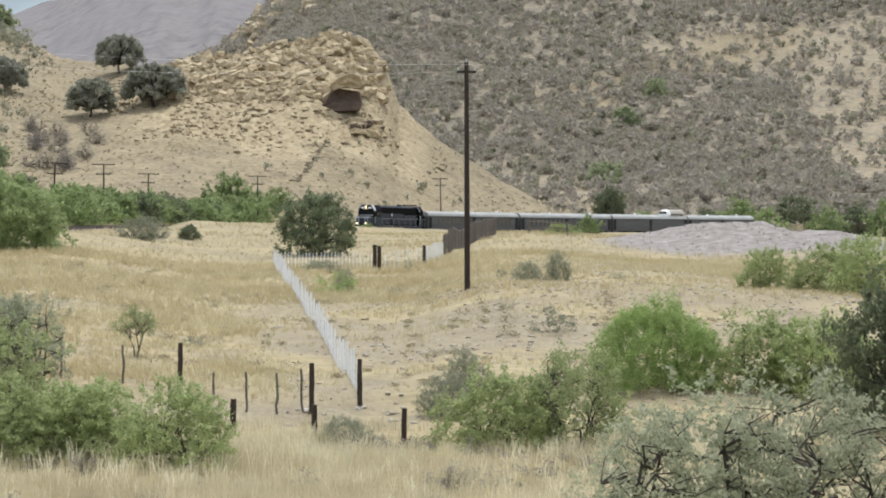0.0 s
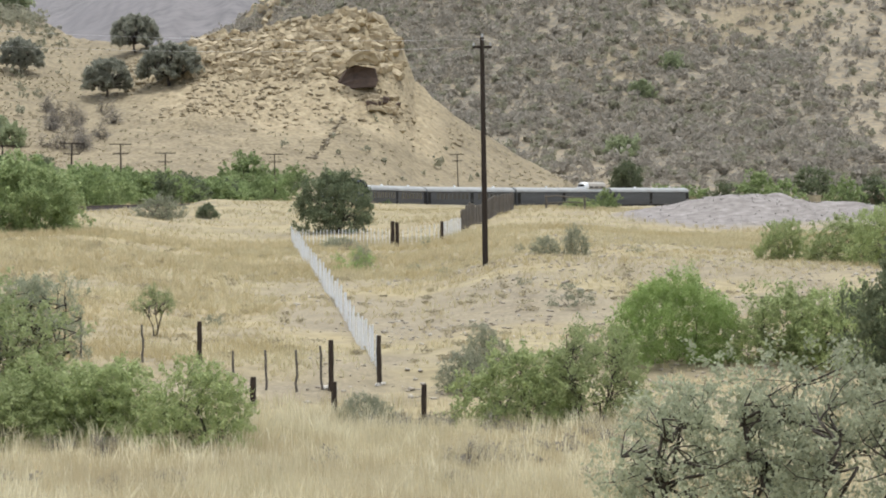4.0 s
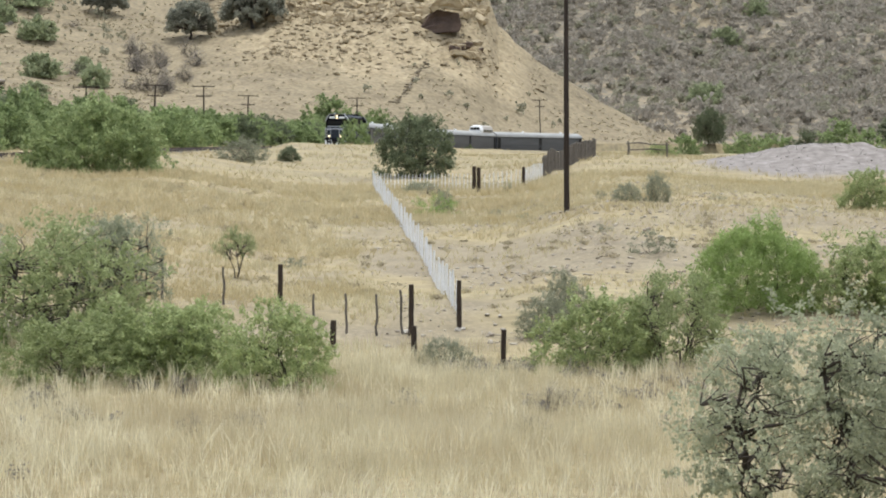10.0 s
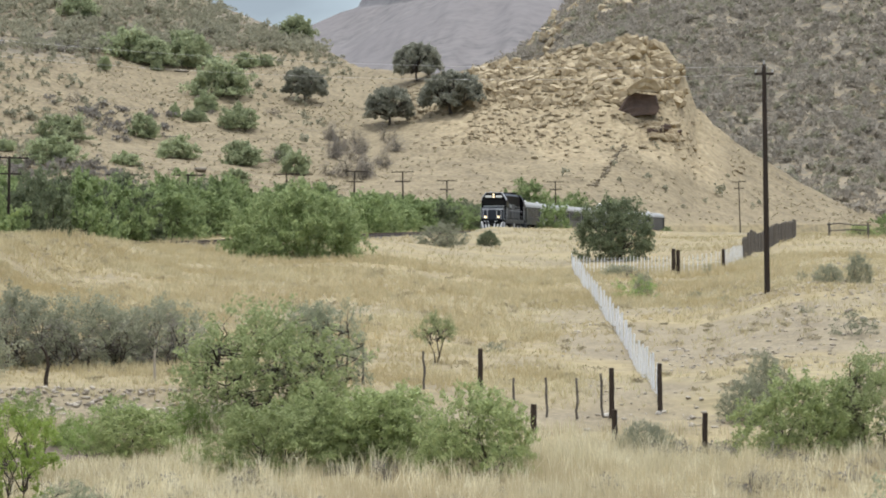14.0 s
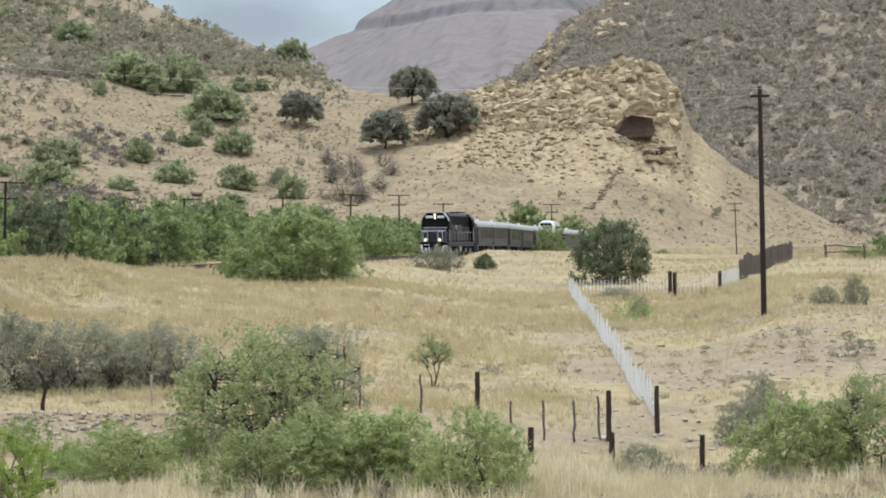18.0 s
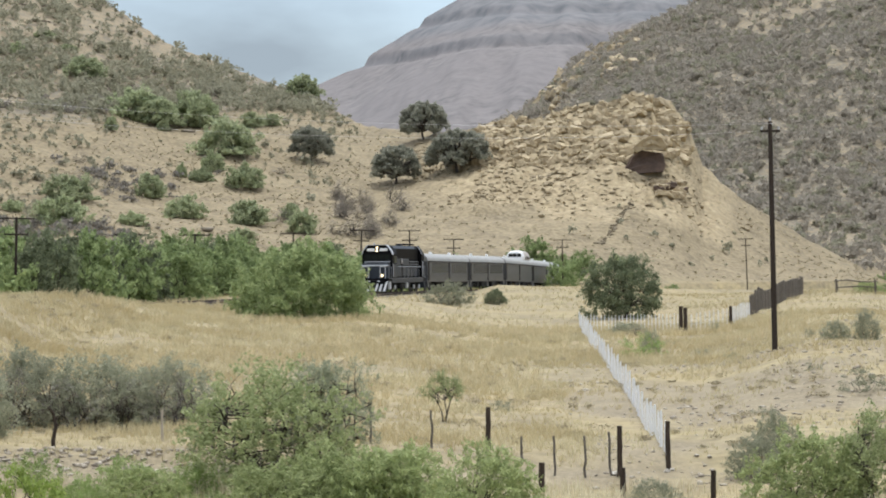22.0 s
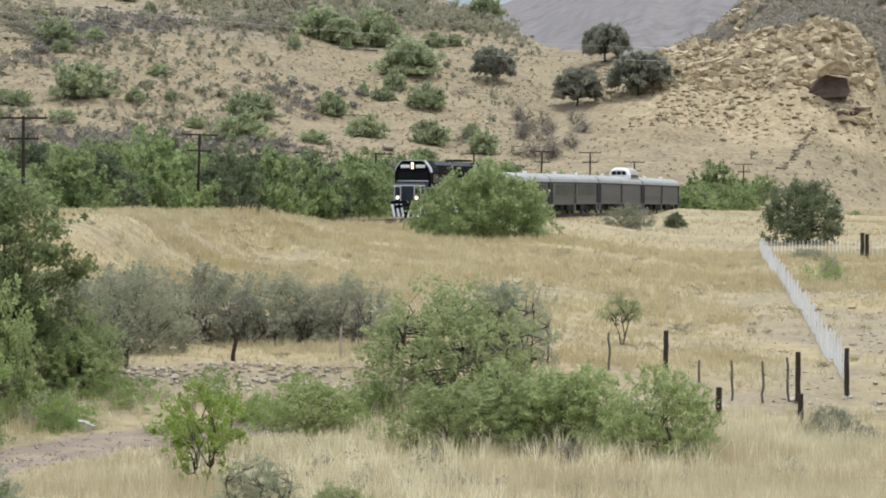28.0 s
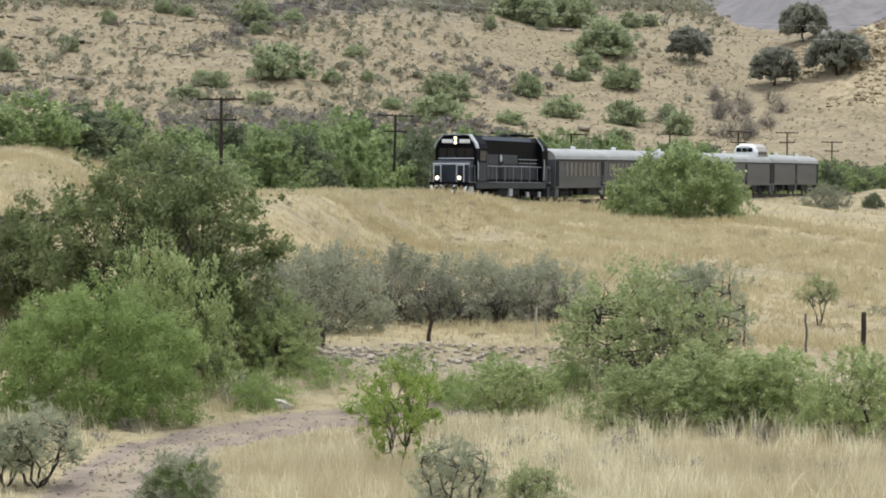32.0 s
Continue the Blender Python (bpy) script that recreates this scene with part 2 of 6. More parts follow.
def mix(nt, fac, a, b, mode="MIX"):
    m = nt.nodes.new("ShaderNodeMixRGB")
    m.blend_type = mode
    for sock, v in zip(m.inputs, (fac, a, b)):
        if hasattr(v, "node"):
            nt.links.new(v, sock)
        elif isinstance(v, (int, float)):
            sock.default_value = v
        else:
            sock.default_value = (*v, 1)
    return m.outputs[0]


def attr_node(nt, name):
    a = nt.nodes.new("ShaderNodeAttribute")
    a.attribute_name = name
    return a.outputs["Fac"]


def bump(nt, b, fac, strength, dist):
    n = nt.nodes.new("ShaderNodeBump")
    n.inputs["Strength"].default_value, n.inputs["Distance"].default_value = strength, dist
    nt.links.new(fac, n.inputs["Height"])
    nt.links.new(n.outputs[0], b.inputs["Normal"])
    return n


def weathered(name, dark, light, scale=6, rough=0.7, metal=0.0, grain=None, depth=0.01, spread=(0.3, 0.7), coord="Object", fine=9):
    m, nt, b = material(name, rough, metal)
    big = noise_node(nt, scale, 5, coord, grain)
    small = noise_node(nt, scale * fine, 3, coord, grain)
    c = ramp_node(nt, big, ((spread[0], dark), (spread[1], light)))
    c = mix(nt, 0.35, c, ramp_node(nt, small, ((0.3, dark), (0.7, light))))
    nt.links.new(c, b.inputs["Base Color"])
    if depth:
        bump(nt, b, small, 0.5, depth)
    return m


def leafy(name, dark, mid, light, glow=0.25, patch=None, drift=0.9):
    """Leaves: a tone of its own for each leaf and a drift from spray to spray; a little light passes through."""
    m, nt, b = material(name, 0.75)
    geo = nt.nodes.new("ShaderNodeNewGeometry")
    c = ramp_node(nt, geo.outputs["Random Per Island"], ((0.0, dark), (0.5, mid), (1.0, light)))
    c = mix(nt, 0.55, c, ramp_node(nt, noise_node(nt, drift, 3), ((0.34, dark), (0.66, light))))
    if patch:
        c = mix(nt, ramp_node(nt, noise_node(nt, 0.16, 6), ((0.42, (0, 0, 0)), (0.60, (0.8, 0.8, 0.8)))), c, patch)
    info = nt.nodes.new("ShaderNodeObjectInfo")
    hs = nt.nodes.new("ShaderNodeHueSaturation")
    mr = nt.nodes.new("ShaderNodeMapRange")
    mr.inputs[3].default_value, mr.inputs[4].default_value = 0.84, 1.14
    nt.links.new(info.outputs["Random"], mr.inputs[0])
    nt.links.new(mr.outputs[0], hs.inputs["Value"])
    nt.links.new(c, hs.inputs["Color"])
    nt.links.new(hs.outputs[0], b.inputs["Base Color"])
    tr, ms = nt.nodes.new("ShaderNodeBsdfTranslucent"), nt.nodes.new("ShaderNodeMixShader")
    thin = nt.nodes.new("ShaderNodeGamma")
    thin.inputs[1].default_value = 0.78
    nt.links.new(hs.outputs[0], thin.inputs[0])
    nt.links.new(thin.outputs[0], tr.inputs["Color"])
    ms.inputs[0].default_value = glow
    out = nt.nodes["Material Output"]
    nt.links.new(b.outputs[0], ms.inputs[1])
    nt.links.new(tr.outputs[0], ms.inputs[2])
    nt.links.new(ms.outputs[0], out.inputs[0])
    return m


def ground_material():
    m, nt, b = material("dry_ground", 0.95)
    far = noise_node(nt, 0.05, 5)
    mid = noise_node(nt, 0.45, 6)
    fine = noise_node(nt, 5.0, 5)
    straw = ramp_node(nt, mid, ((0.30, (0.21, 0.17, 0.096)), (0.5, (0.305, 0.252, 0.142)), (0.72, (0.385, 0.325, 0.192))))
    straw = mix(nt, ramp_node(nt, far, ((0.42, (0, 0, 0)), (0.62, (0.75, 0.75, 0.75)))), straw, (0.345, 0.27, 0.145))
    straw = mix(nt, ramp_node(nt, noise_node(nt, 0.19, 6), ((0.40, (0.65, 0.65, 0.65)), (0.56, (0, 0, 0)))), straw, (0.205, 0.17, 0.118))
    tuss = ramp_node(nt, noise_node(nt, 1.6, 5, "Object", (0.6, 1, 1)), ((0.42, (0.17, 0.145, 0.095)), (0.56, (0.36, 0.30, 0.185))))
    straw = mix(nt, 0.4, straw, tuss)
    pebble = ramp_node(nt, fine, ((0.30, (0.14, 0.113, 0.078)), (0.52, (0.23, 0.19, 0.132)), (0.72, (0.38, 0.328, 0.24))))
    pebble = mix(nt, 0.4, pebble, ramp_node(nt, mid, ((0.35, (0.19, 0.157, 0.106)), (0.65, (0.33, 0.278, 0.18)))))
    c = mix(nt, attr_node(nt, "gravel"), straw, pebble)
    dirt = ramp_node(nt, mid, ((0.35, (0.15, 0.117, 0.095)), (0.65, (0.265, 0.215, 0.17))))
    c = mix(nt, attr_node(nt, "dirt"), c, dirt)
    spoil = ramp_node(nt, noise_node(nt, 1.1, 6), ((0.32, (0.17, 0.148, 0.135)), (0.6, (0.255, 0.228, 0.212)), (0.75, (0.33, 0.30, 0.285))))
    c = mix(nt, attr_node(nt, "spoil"), c, spoil)
    slope_tan = ramp_node(nt, noise_node(nt, 0.16, 7), ((0.3, (0.140, 0.110, 0.070)), (0.5, (0.217, 0.172, 0.106)), (0.7, (0.29, 0.237, 0.15))))
    fleck = ramp_node(nt, noise_node(nt, 1.1, 6), ((0.38, (0.12, 0.10, 0.07)), (0.5, (0.235, 0.19, 0.12)), (0.66, (0.33, 0.28, 0.185))))
    slope_tan = mix(nt, 0.5, slope_tan, fleck)
    c = mix(nt, attr_node(nt, "hill"), c, slope_tan)
    rock = ramp_node(nt, noise_node(nt, 0.5, 8, "Object", (1, 1, 2.5)), ((0.3, (0.22, 0.17, 0.105)), (0.48, (0.365, 0.29, 0.18)), (0.68, (0.46, 0.38, 0.25))))
    rock = mix(nt, 0.4, rock, fleck)
    c = mix(nt, attr_node(nt, "rock"), c, rock)
    thicket = noise_node(nt, 0.42, 4)
    open_soil = ramp_node(nt, noise_node(nt, 0.5, 6), ((0.3, (0.20, 0.163, 0.112)), (0.7, (0.305, 0.25, 0.17))))
    brush = ramp_node(nt, noise_node(nt, 0.9, 5), ((0.32, (0.115, 0.104, 0.084)), (0.68, (0.205, 0.184, 0.146))))
    cover = nt.nodes.new("ShaderNodeMath")
    cover.operation = "ADD"
    nt.links.new(thicket, cover.inputs[0])
    nt.links.new(ramp_node(nt, attr_node(nt, "open"), ((0.0, (0.10, 0.10, 0.10)), (1.0, (-0.12, -0.12, -0.12)))), cover.inputs[1])
    scrub = mix(nt, ramp_node(nt, cover.outputs[0], ((0.50, (0, 0, 0)), (0.62, (0.85, 0.85, 0.85)))), open_soil, brush)
    c = mix(nt, attr_node(nt, "scrub"), c, scrub)
    # bluish haze of distance is put into the table mountain's colour
    haze_blue = ramp_node(nt, noise_node(nt, 0.035, 4), ((0.36, (0.12, 0.112, 0.112)), (0.46, (0.175, 0.16, 0.16)), (0.65, (0.215, 0.195, 0.192))))
    haze_blue = mix(nt, 0.45, haze_blue, ramp_node(nt, noise_node(nt, 0.10, 2), ((0.36, (0.09, 0.088, 0.088)), (0.5, (0.17, 0.157, 0.156)), (0.66, (0.21, 0.194, 0.19)))))
    haze_blue = mix(nt, ramp_node(nt, noise_node(nt, 0.004, 4), ((0.35, (0, 0, 0)), (0.65, (0.6, 0.6, 0.6)))), haze_blue, (0.175, 0.16, 0.162))
    haze_blue = mix(nt, attr_node(nt, "cliff"), haze_blue, ramp_node(nt, noise_node(nt, 0.04, 3), ((0.35, (0.08, 0.10, 0.118)), (0.65, (0.185, 0.19, 0.205)))))
    c = mix(nt, attr_node(nt, "distant"), c, haze_blue)
    nt.links.new(c, b.inputs["Base Color"])
    relief = bump(nt, b, noise_node(nt, 1.3, 8), 0.6, 0.16)
    near = nt.nodes.new("ShaderNodeMath")
    near.operation, near.inputs[0].default_value = "SUBTRACT", 0.6
    far_off = nt.nodes.new("ShaderNodeMath")
    far_off.operation, far_off.inputs[1].default_value = "MULTIPLY", 0.58
    nt.links.new(attr_node(nt, "distant"), far_off.inputs[0])
    nt.links.new(far_off.outputs[0], near.inputs[1])
    nt.links.new(near.outputs[0], relief.inputs["Strength"])
    return m


GROUND = ground_material()
BARK = weathered("bark", (0.035, 0.028, 0.023), (0.095, 0.08, 0.066), 14, 0.95, 0, (1, 1, 0.3), 0.02)
LEAF_GREEN = leafy("leaf_green", (0.187, 0.236, 0.091), (0.293, 0.346, 0.136), (0.404, 0.447, 0.201), 0.62, None, 16)
LEAF_THICKET = leafy("leaf_thicket", (0.093, 0.139, 0.053), (0.204, 0.268, 0.105), (0.364, 0.438, 0.181), 0.55, None, 9)
LEAF_MOUND = leafy("leaf_mound", (0.136, 0.189, 0.072), (0.251, 0.319, 0.125), (0.381, 0.440, 0.193), 0.60, None, 16)
LEAF_LIME = leafy("leaf_lime", (0.151, 0.220, 0.058), (0.227, 0.313, 0.087), (0.304, 0.382, 0.142), 0.5, None, 16)
LEAF_OLIVE = leafy("leaf_olive", (0.175, 0.215, 0.085), (0.265, 0.31, 0.13), (0.375, 0.415, 0.20), 0.45, None, 16)
LEAF_GRAY = leafy("leaf_gray", (0.172, 0.183, 0.117), (0.262, 0.267, 0.178), (0.373, 0.374, 0.262), 0.52, None, 16)
LEAF_SILVER = leafy("leaf_silver", (0.216, 0.234, 0.149), (0.314, 0.336, 0.218), (0.431, 0.450, 0.301), 0.45, None, 16)
LEAF_POST = leafy("leaf_deep", (0.075, 0.095, 0.05), (0.125, 0.15, 0.08), (0.20, 0.225, 0.125), 0.45, None, 9)
LEAF_DARK = leafy("leaf_dark", (0.094, 0.124, 0.044), (0.161, 0.199, 0.076), (0.260, 0.294, 0.127), 0.58, None, 16)
LEAF_BRIGHT = leafy("leaf_bright", (0.15, 0.22, 0.04), (0.23, 0.32, 0.06), (0.32, 0.41, 0.10), 0.45, None, 16)
LEAF_OAK = leafy("leaf_oak", (0.171, 0.174, 0.133), (0.251, 0.251, 0.194), (0.331, 0.331, 0.262), 0.55, None, 9)
# hill shrubs: haze of distance is put into these duller leaf colours
LEAF_HILL = leafy("leaf_hill", (0.191, 0.224, 0.116), (0.306, 0.348, 0.191), (0.457, 0.497, 0.289), 0.4, None, 8)
TWIGGY = leafy("grey_twigs", (0.17, 0.15, 0.13), (0.23, 0.21, 0.185), (0.30, 0.27, 0.24), 0.0)
STRAW = leafy("straw", (0.380, 0.328, 0.192), (0.580, 0.513, 0.326), (0.760, 0.694, 0.491), 0.45, (0.43, 0.355, 0.215))
STRAW_PALE = leafy("straw_pale", (0.465, 0.409, 0.254), (0.651, 0.586, 0.393), (0.800, 0.744, 0.551), 0.45)
STRAW_GOLD = leafy("straw_gold", (0.34, 0.285, 0.16), (0.53, 0.455, 0.265), (0.71, 0.625, 0.40), 0.42, (0.44, 0.35, 0.18))
STRAW_AMBER = leafy("straw_amber", (0.36, 0.29, 0.155), (0.53, 0.44, 0.255), (0.69, 0.59, 0.37), 0.42)
SCRUB_FAR = leafy("scrub_far", (0.181, 0.165, 0.132), (0.259, 0.230, 0.187), (0.348, 0.306, 0.251), 0.5)
SCRUB_NEAR = leafy("scrub_near", (0.17, 0.165, 0.11), (0.235, 0.225, 0.155), (0.31, 0.295, 0.21), 0.45)
TIE_WOOD = weathered("creosoted_wood", (0.025, 0.018, 0.014), (0.075, 0.055, 0.042), 5, 0.9, 0, (4, 4, 0.6), 0.02)
POST_WOOD = weathered("grey_wood", (0.075, 0.065, 0.056), (0.19, 0.168, 0.145), 8, 0.95, 0, (4, 4, 0.6), 0.02)
POLE_WOOD = weathered("pole_wood", (0.018, 0.014, 0.012), (0.06, 0.045, 0.036), 4, 0.9, 0, (5, 5, 0.3), 0.02)
WHITE_PAINT = weathered("white_paint", (0.66, 0.67, 0.69), (0.85, 0.86, 0.87), 5, 0.7, 0, None, 0.002)
WIRE = weathered("galvanised_wire", (0.6, 0.6, 0.62), (0.8, 0.8, 0.82), 8, 0.7, 0.0, None, 0)
STONE = leafy("pale_stone", (0.25, 0.205, 0.155), (0.38, 0.33, 0.265), (0.52, 0.47, 0.40), 0.0)
STONE_BANK = leafy("bank_stone", (0.20, 0.165, 0.13), (0.34, 0.29, 0.235), (0.55, 0.49, 0.41), 0.0)
STONE_TAN = leafy("tan_rock", (0.27, 0.212, 0.135), (0.39, 0.315, 0.202), (0.50, 0.415, 0.275), 0.0)
PALE_ROCK = weathered("pale_rock", (0.42, 0.38, 0.33), (0.68, 0.64, 0.58), 5, 0.9, 0, None, 0.02)
STONE_DUN = leafy("dun_stone", (0.13, 0.105, 0.072), (0.19, 0.155, 0.105), (0.26, 0.215, 0.15), 0.0)
STONE_ROAD = leafy("road_stone", (0.192, 0.154, 0.126), (0.276, 0.228, 0.186), (0.408, 0.348, 0.288), 0.0)
STONE_LEDGE = leafy("ledge_stone", (0.165, 0.138, 0.105), (0.235, 0.198, 0.15), (0.32, 0.275, 0.21), 0.0)
STONE_HEAP = leafy("heap_stone", (0.241, 0.216, 0.198), (0.316, 0.287, 0.267), (0.414, 0.382, 0.359), 0.0)
# dark red rock; also carries the shade of the knoll's hollow as colour
STONE_RED_AND_SHADE = weathered("red_rock_and_shade", (0.062, 0.044, 0.037), (0.14, 0.10, 0.078), 0.5, 0.95, 0, None, 0.1, fine=6)
BALLAST = weathered("ballast", (0.06, 0.052, 0.045), (0.135, 0.118, 0.10), 9, 0.95, 0, None, 0.03)
BRUSH_MAUVE = leafy("mauve_brush", (0.15, 0.135, 0.115), (0.21, 0.19, 0.165), (0.28, 0.255, 0.22), 0.3)
TUSSOCK = leafy("brown_tussock", (0.22, 0.185, 0.12), (0.31, 0.265, 0.17), (0.42, 0.365, 0.24), 0.3)
STEEL = weathered("rail_steel", (0.05, 0.035, 0.03), (0.11, 0.08, 0.065), 7, 0.5, 0.6, None, 0)


# ---- mesh helpers ----
def tuft_mesh(name, verts, faces, mat, smooth=False):
    me = bpy.data.meshes.new(name)
    verts = np.asarray(verts, np.float32)
    faces = np.asarray(faces, np.int32)
    k = faces.shape[1]
    me.vertices.add(len(verts))
    me.vertices.foreach_set("co", verts.ravel())
    me.loops.add(faces.size)
    me.loops.foreach_set("vertex_index", faces.ravel())
    me.polygons.add(len(faces))
    me.polygons.foreach_set("loop_start", np.arange(0, faces.size, k, dtype=np.int32))
    me.update(calc_edges=True)
    if smooth:
        me.polygons.foreach_set("use_smooth", np.ones(len(faces), bool))
    me.materials.append(mat)
    return me


class Shape:
    """Gathers boxes, tubes and plates into one mesh."""

    def __init__(self):
        self.v, self.f = [], []

    def add(self, verts, faces):
        o = len(self.v)
        self.v += [tuple(p) for p in verts]
        self.f += [tuple(i + o for i in f) for f in faces]
        return self

    def box(self, x0, x1, y0, y1, z0, z1, bev=0.0, m=None):
        b = min(bev, 0.45 * min(abs(x1 - x0), abs(y1 - y0), abs(z1 - z0)))
        if b <= 0:
            vs = [(x, y, z) for z in (z0, z1) for x, y in ((x0, y0), (x1, y0), (x1, y1), (x0, y1))]
            fs = [(3, 2, 1, 0), (4, 5, 6, 7), (0, 1, 5, 4), (1, 2, 6, 5), (2, 3, 7, 6), (3, 0, 4, 7)]
        else:
            vs, fs = [], []
            for z, i in ((z0, b), (z0 + b, 0), (z1 - b, 0), (z1, b)):
                k = b
                ring = [(x0 + i + k * (i == 0), y0 + i), (x1 - i - k * (i == 0), y0 + i), (x1 - i, y0 + i + k * (i == 0)), (x1 - i, y1 - i - k * (i == 0)),
                        (x1 - i - k * (i == 0), y1 - i), (x0 + i + k * (i == 0), y1 - i), (x0 + i, y1 - i - k * (i == 0)), (x0 + i, y0 + i + k * (i == 0))]
                vs += [(x, y, z) for x, y in ring]
            for r in range(3):
                fs += [(8 * r + j, 8 * r + (j + 1) % 8, 8 * r + 8 + (j + 1) % 8, 8 * r + 8 + j) for j in range(8)]
            fs += [tuple(range(7, -1, -1)), tuple(range(24, 32))]
        if m is not None:
            vs = [m @ Vector(p) for p in vs]
        return self.add(vs, fs)

    def tube(self, pts, radii, n=8, cap=True):
        pts = [Vector(p) for p in pts]
        if isinstance(radii, (int, float)):
            radii = [radii] * len(pts)
        vs, fs = [], []
        for i, p in enumerate(pts):
            t = (pts[min(i + 1, len(pts) - 1)] - pts[max(i - 1, 0)]).normalized()
            a = t.cross(Vector((0.13, 0.27, 1)) if abs(t.z) < 0.9 else Vector((1, 0.1, 0))).normalized()
            c = t.cross(a)
            vs += [p + (a * math.cos(2 * math.pi * k / n) + c * math.sin(2 * math.pi * k / n)) * radii[i] for k in range(n)]
        for i in range(len(pts) - 1):
            fs += [(i * n + k, i * n + (k + 1) % n, (i + 1) * n + (k + 1) % n, (i + 1) * n + k) for k in range(n)]
        if cap:
            fs += [tuple(range(n - 1, -1, -1)), tuple(range((len(pts) - 1) * n, len(pts) * n))]
        return self.add(vs, fs)

    def prism(self, outline, axis, a, b):
        """An outline of (u, v) drawn out along an axis from a to b; u, v are the other two axes in order."""
        def place(u, v, w):
            return {"x": (w, u, v), "y": (u, w, v), "z": (u, v, w)}[axis]
        n = len(outline)
        vs = [place(u, v, a) for u, v in outline] + [place(u, v, b) for u, v in outline]
        fs = [(k, (k + 1) % n, n + (k + 1) % n, n + k) for k in range(n)] + [tuple(range(n - 1, -1, -1)), tuple(range(n, 2 * n))]
        return self.add(vs, fs)

    def disc(self, centre, axis, r, half, n=16):
        c, ax = Vector(centre), Vector(axis).normalized()
        return self.tube([c - ax * half, c + ax * half], r, n)

    def mesh(self, name, mat, smooth=False):
        me = bpy.data.meshes.new(name)
        me.from_pydata([tuple(p) for p in self.v], [], self.f)
        bm = bmesh.new()
        bm.from_mesh(me)
        bmesh.ops.recalc_face_normals(bm, faces=bm.faces)
        bm.to_mesh(me)
        bm.free()
        if smooth:
            me.polygons.foreach_set("use_smooth", np.ones(len(me.polygons), bool))
        me.materials.append(mat)
        return me


def part(name, shape, mat, parent, label="", smooth=False):
    """One mesh object under a thing or a part. shape: a Shape, or a ready mesh."""
    me = shape.mesh(name, mat, smooth) if isinstance(shape, Shape) else shape
    ob = new(name, me)
    ob.parent = parent
    return tagged(ob, label)


def thing(name, label, category, group="", kind="", data=None):
    return tagged(new(name, data), label, category, group, kind)


FARM_TRACK = [(d * math.sin(math.radians(a)), d * math.cos(math.radians(a))) for a, d in ((-21.2, 40), (-20.9, 58), (-20.45, 68), (-19.9, 76), (-19.0, 83.5), (-17.6, 88.5), (-16.2, 92), (-14.6, 94.5), (-13.4, 95.5))]


def road_offset(x, y):
    """Metres from the middle of the farm track."""
    best = np.full(np.shape(x), 1e9)
    for (ax, ay), (bx, by) in zip(FARM_TRACK, FARM_TRACK[1:]):
        t = np.clip(((x - ax) * (bx - ax) + (y - ay) * (by - ay)) / ((bx - ax) ** 2 + (by - ay) ** 2), 0, 1)
        best = np.minimum(best, np.hypot(x - ax - t * (bx - ax), y - ay - t * (by - ay)))
    return best


def open_slope(x, y):
    """How bare the far slope is: broad stony patches, more of them towards the east."""
    az = np.degrees(np.arctan2(x, y))
    n = fbm(x / 62 + 3.7, y / 150, 4, 85)
    return ramp((n + lerp1(az, ((-6, 0.05), (-2, -0.12), (2, -0.05), (4, 0.16), (10, 0.2)))) / 0.45)


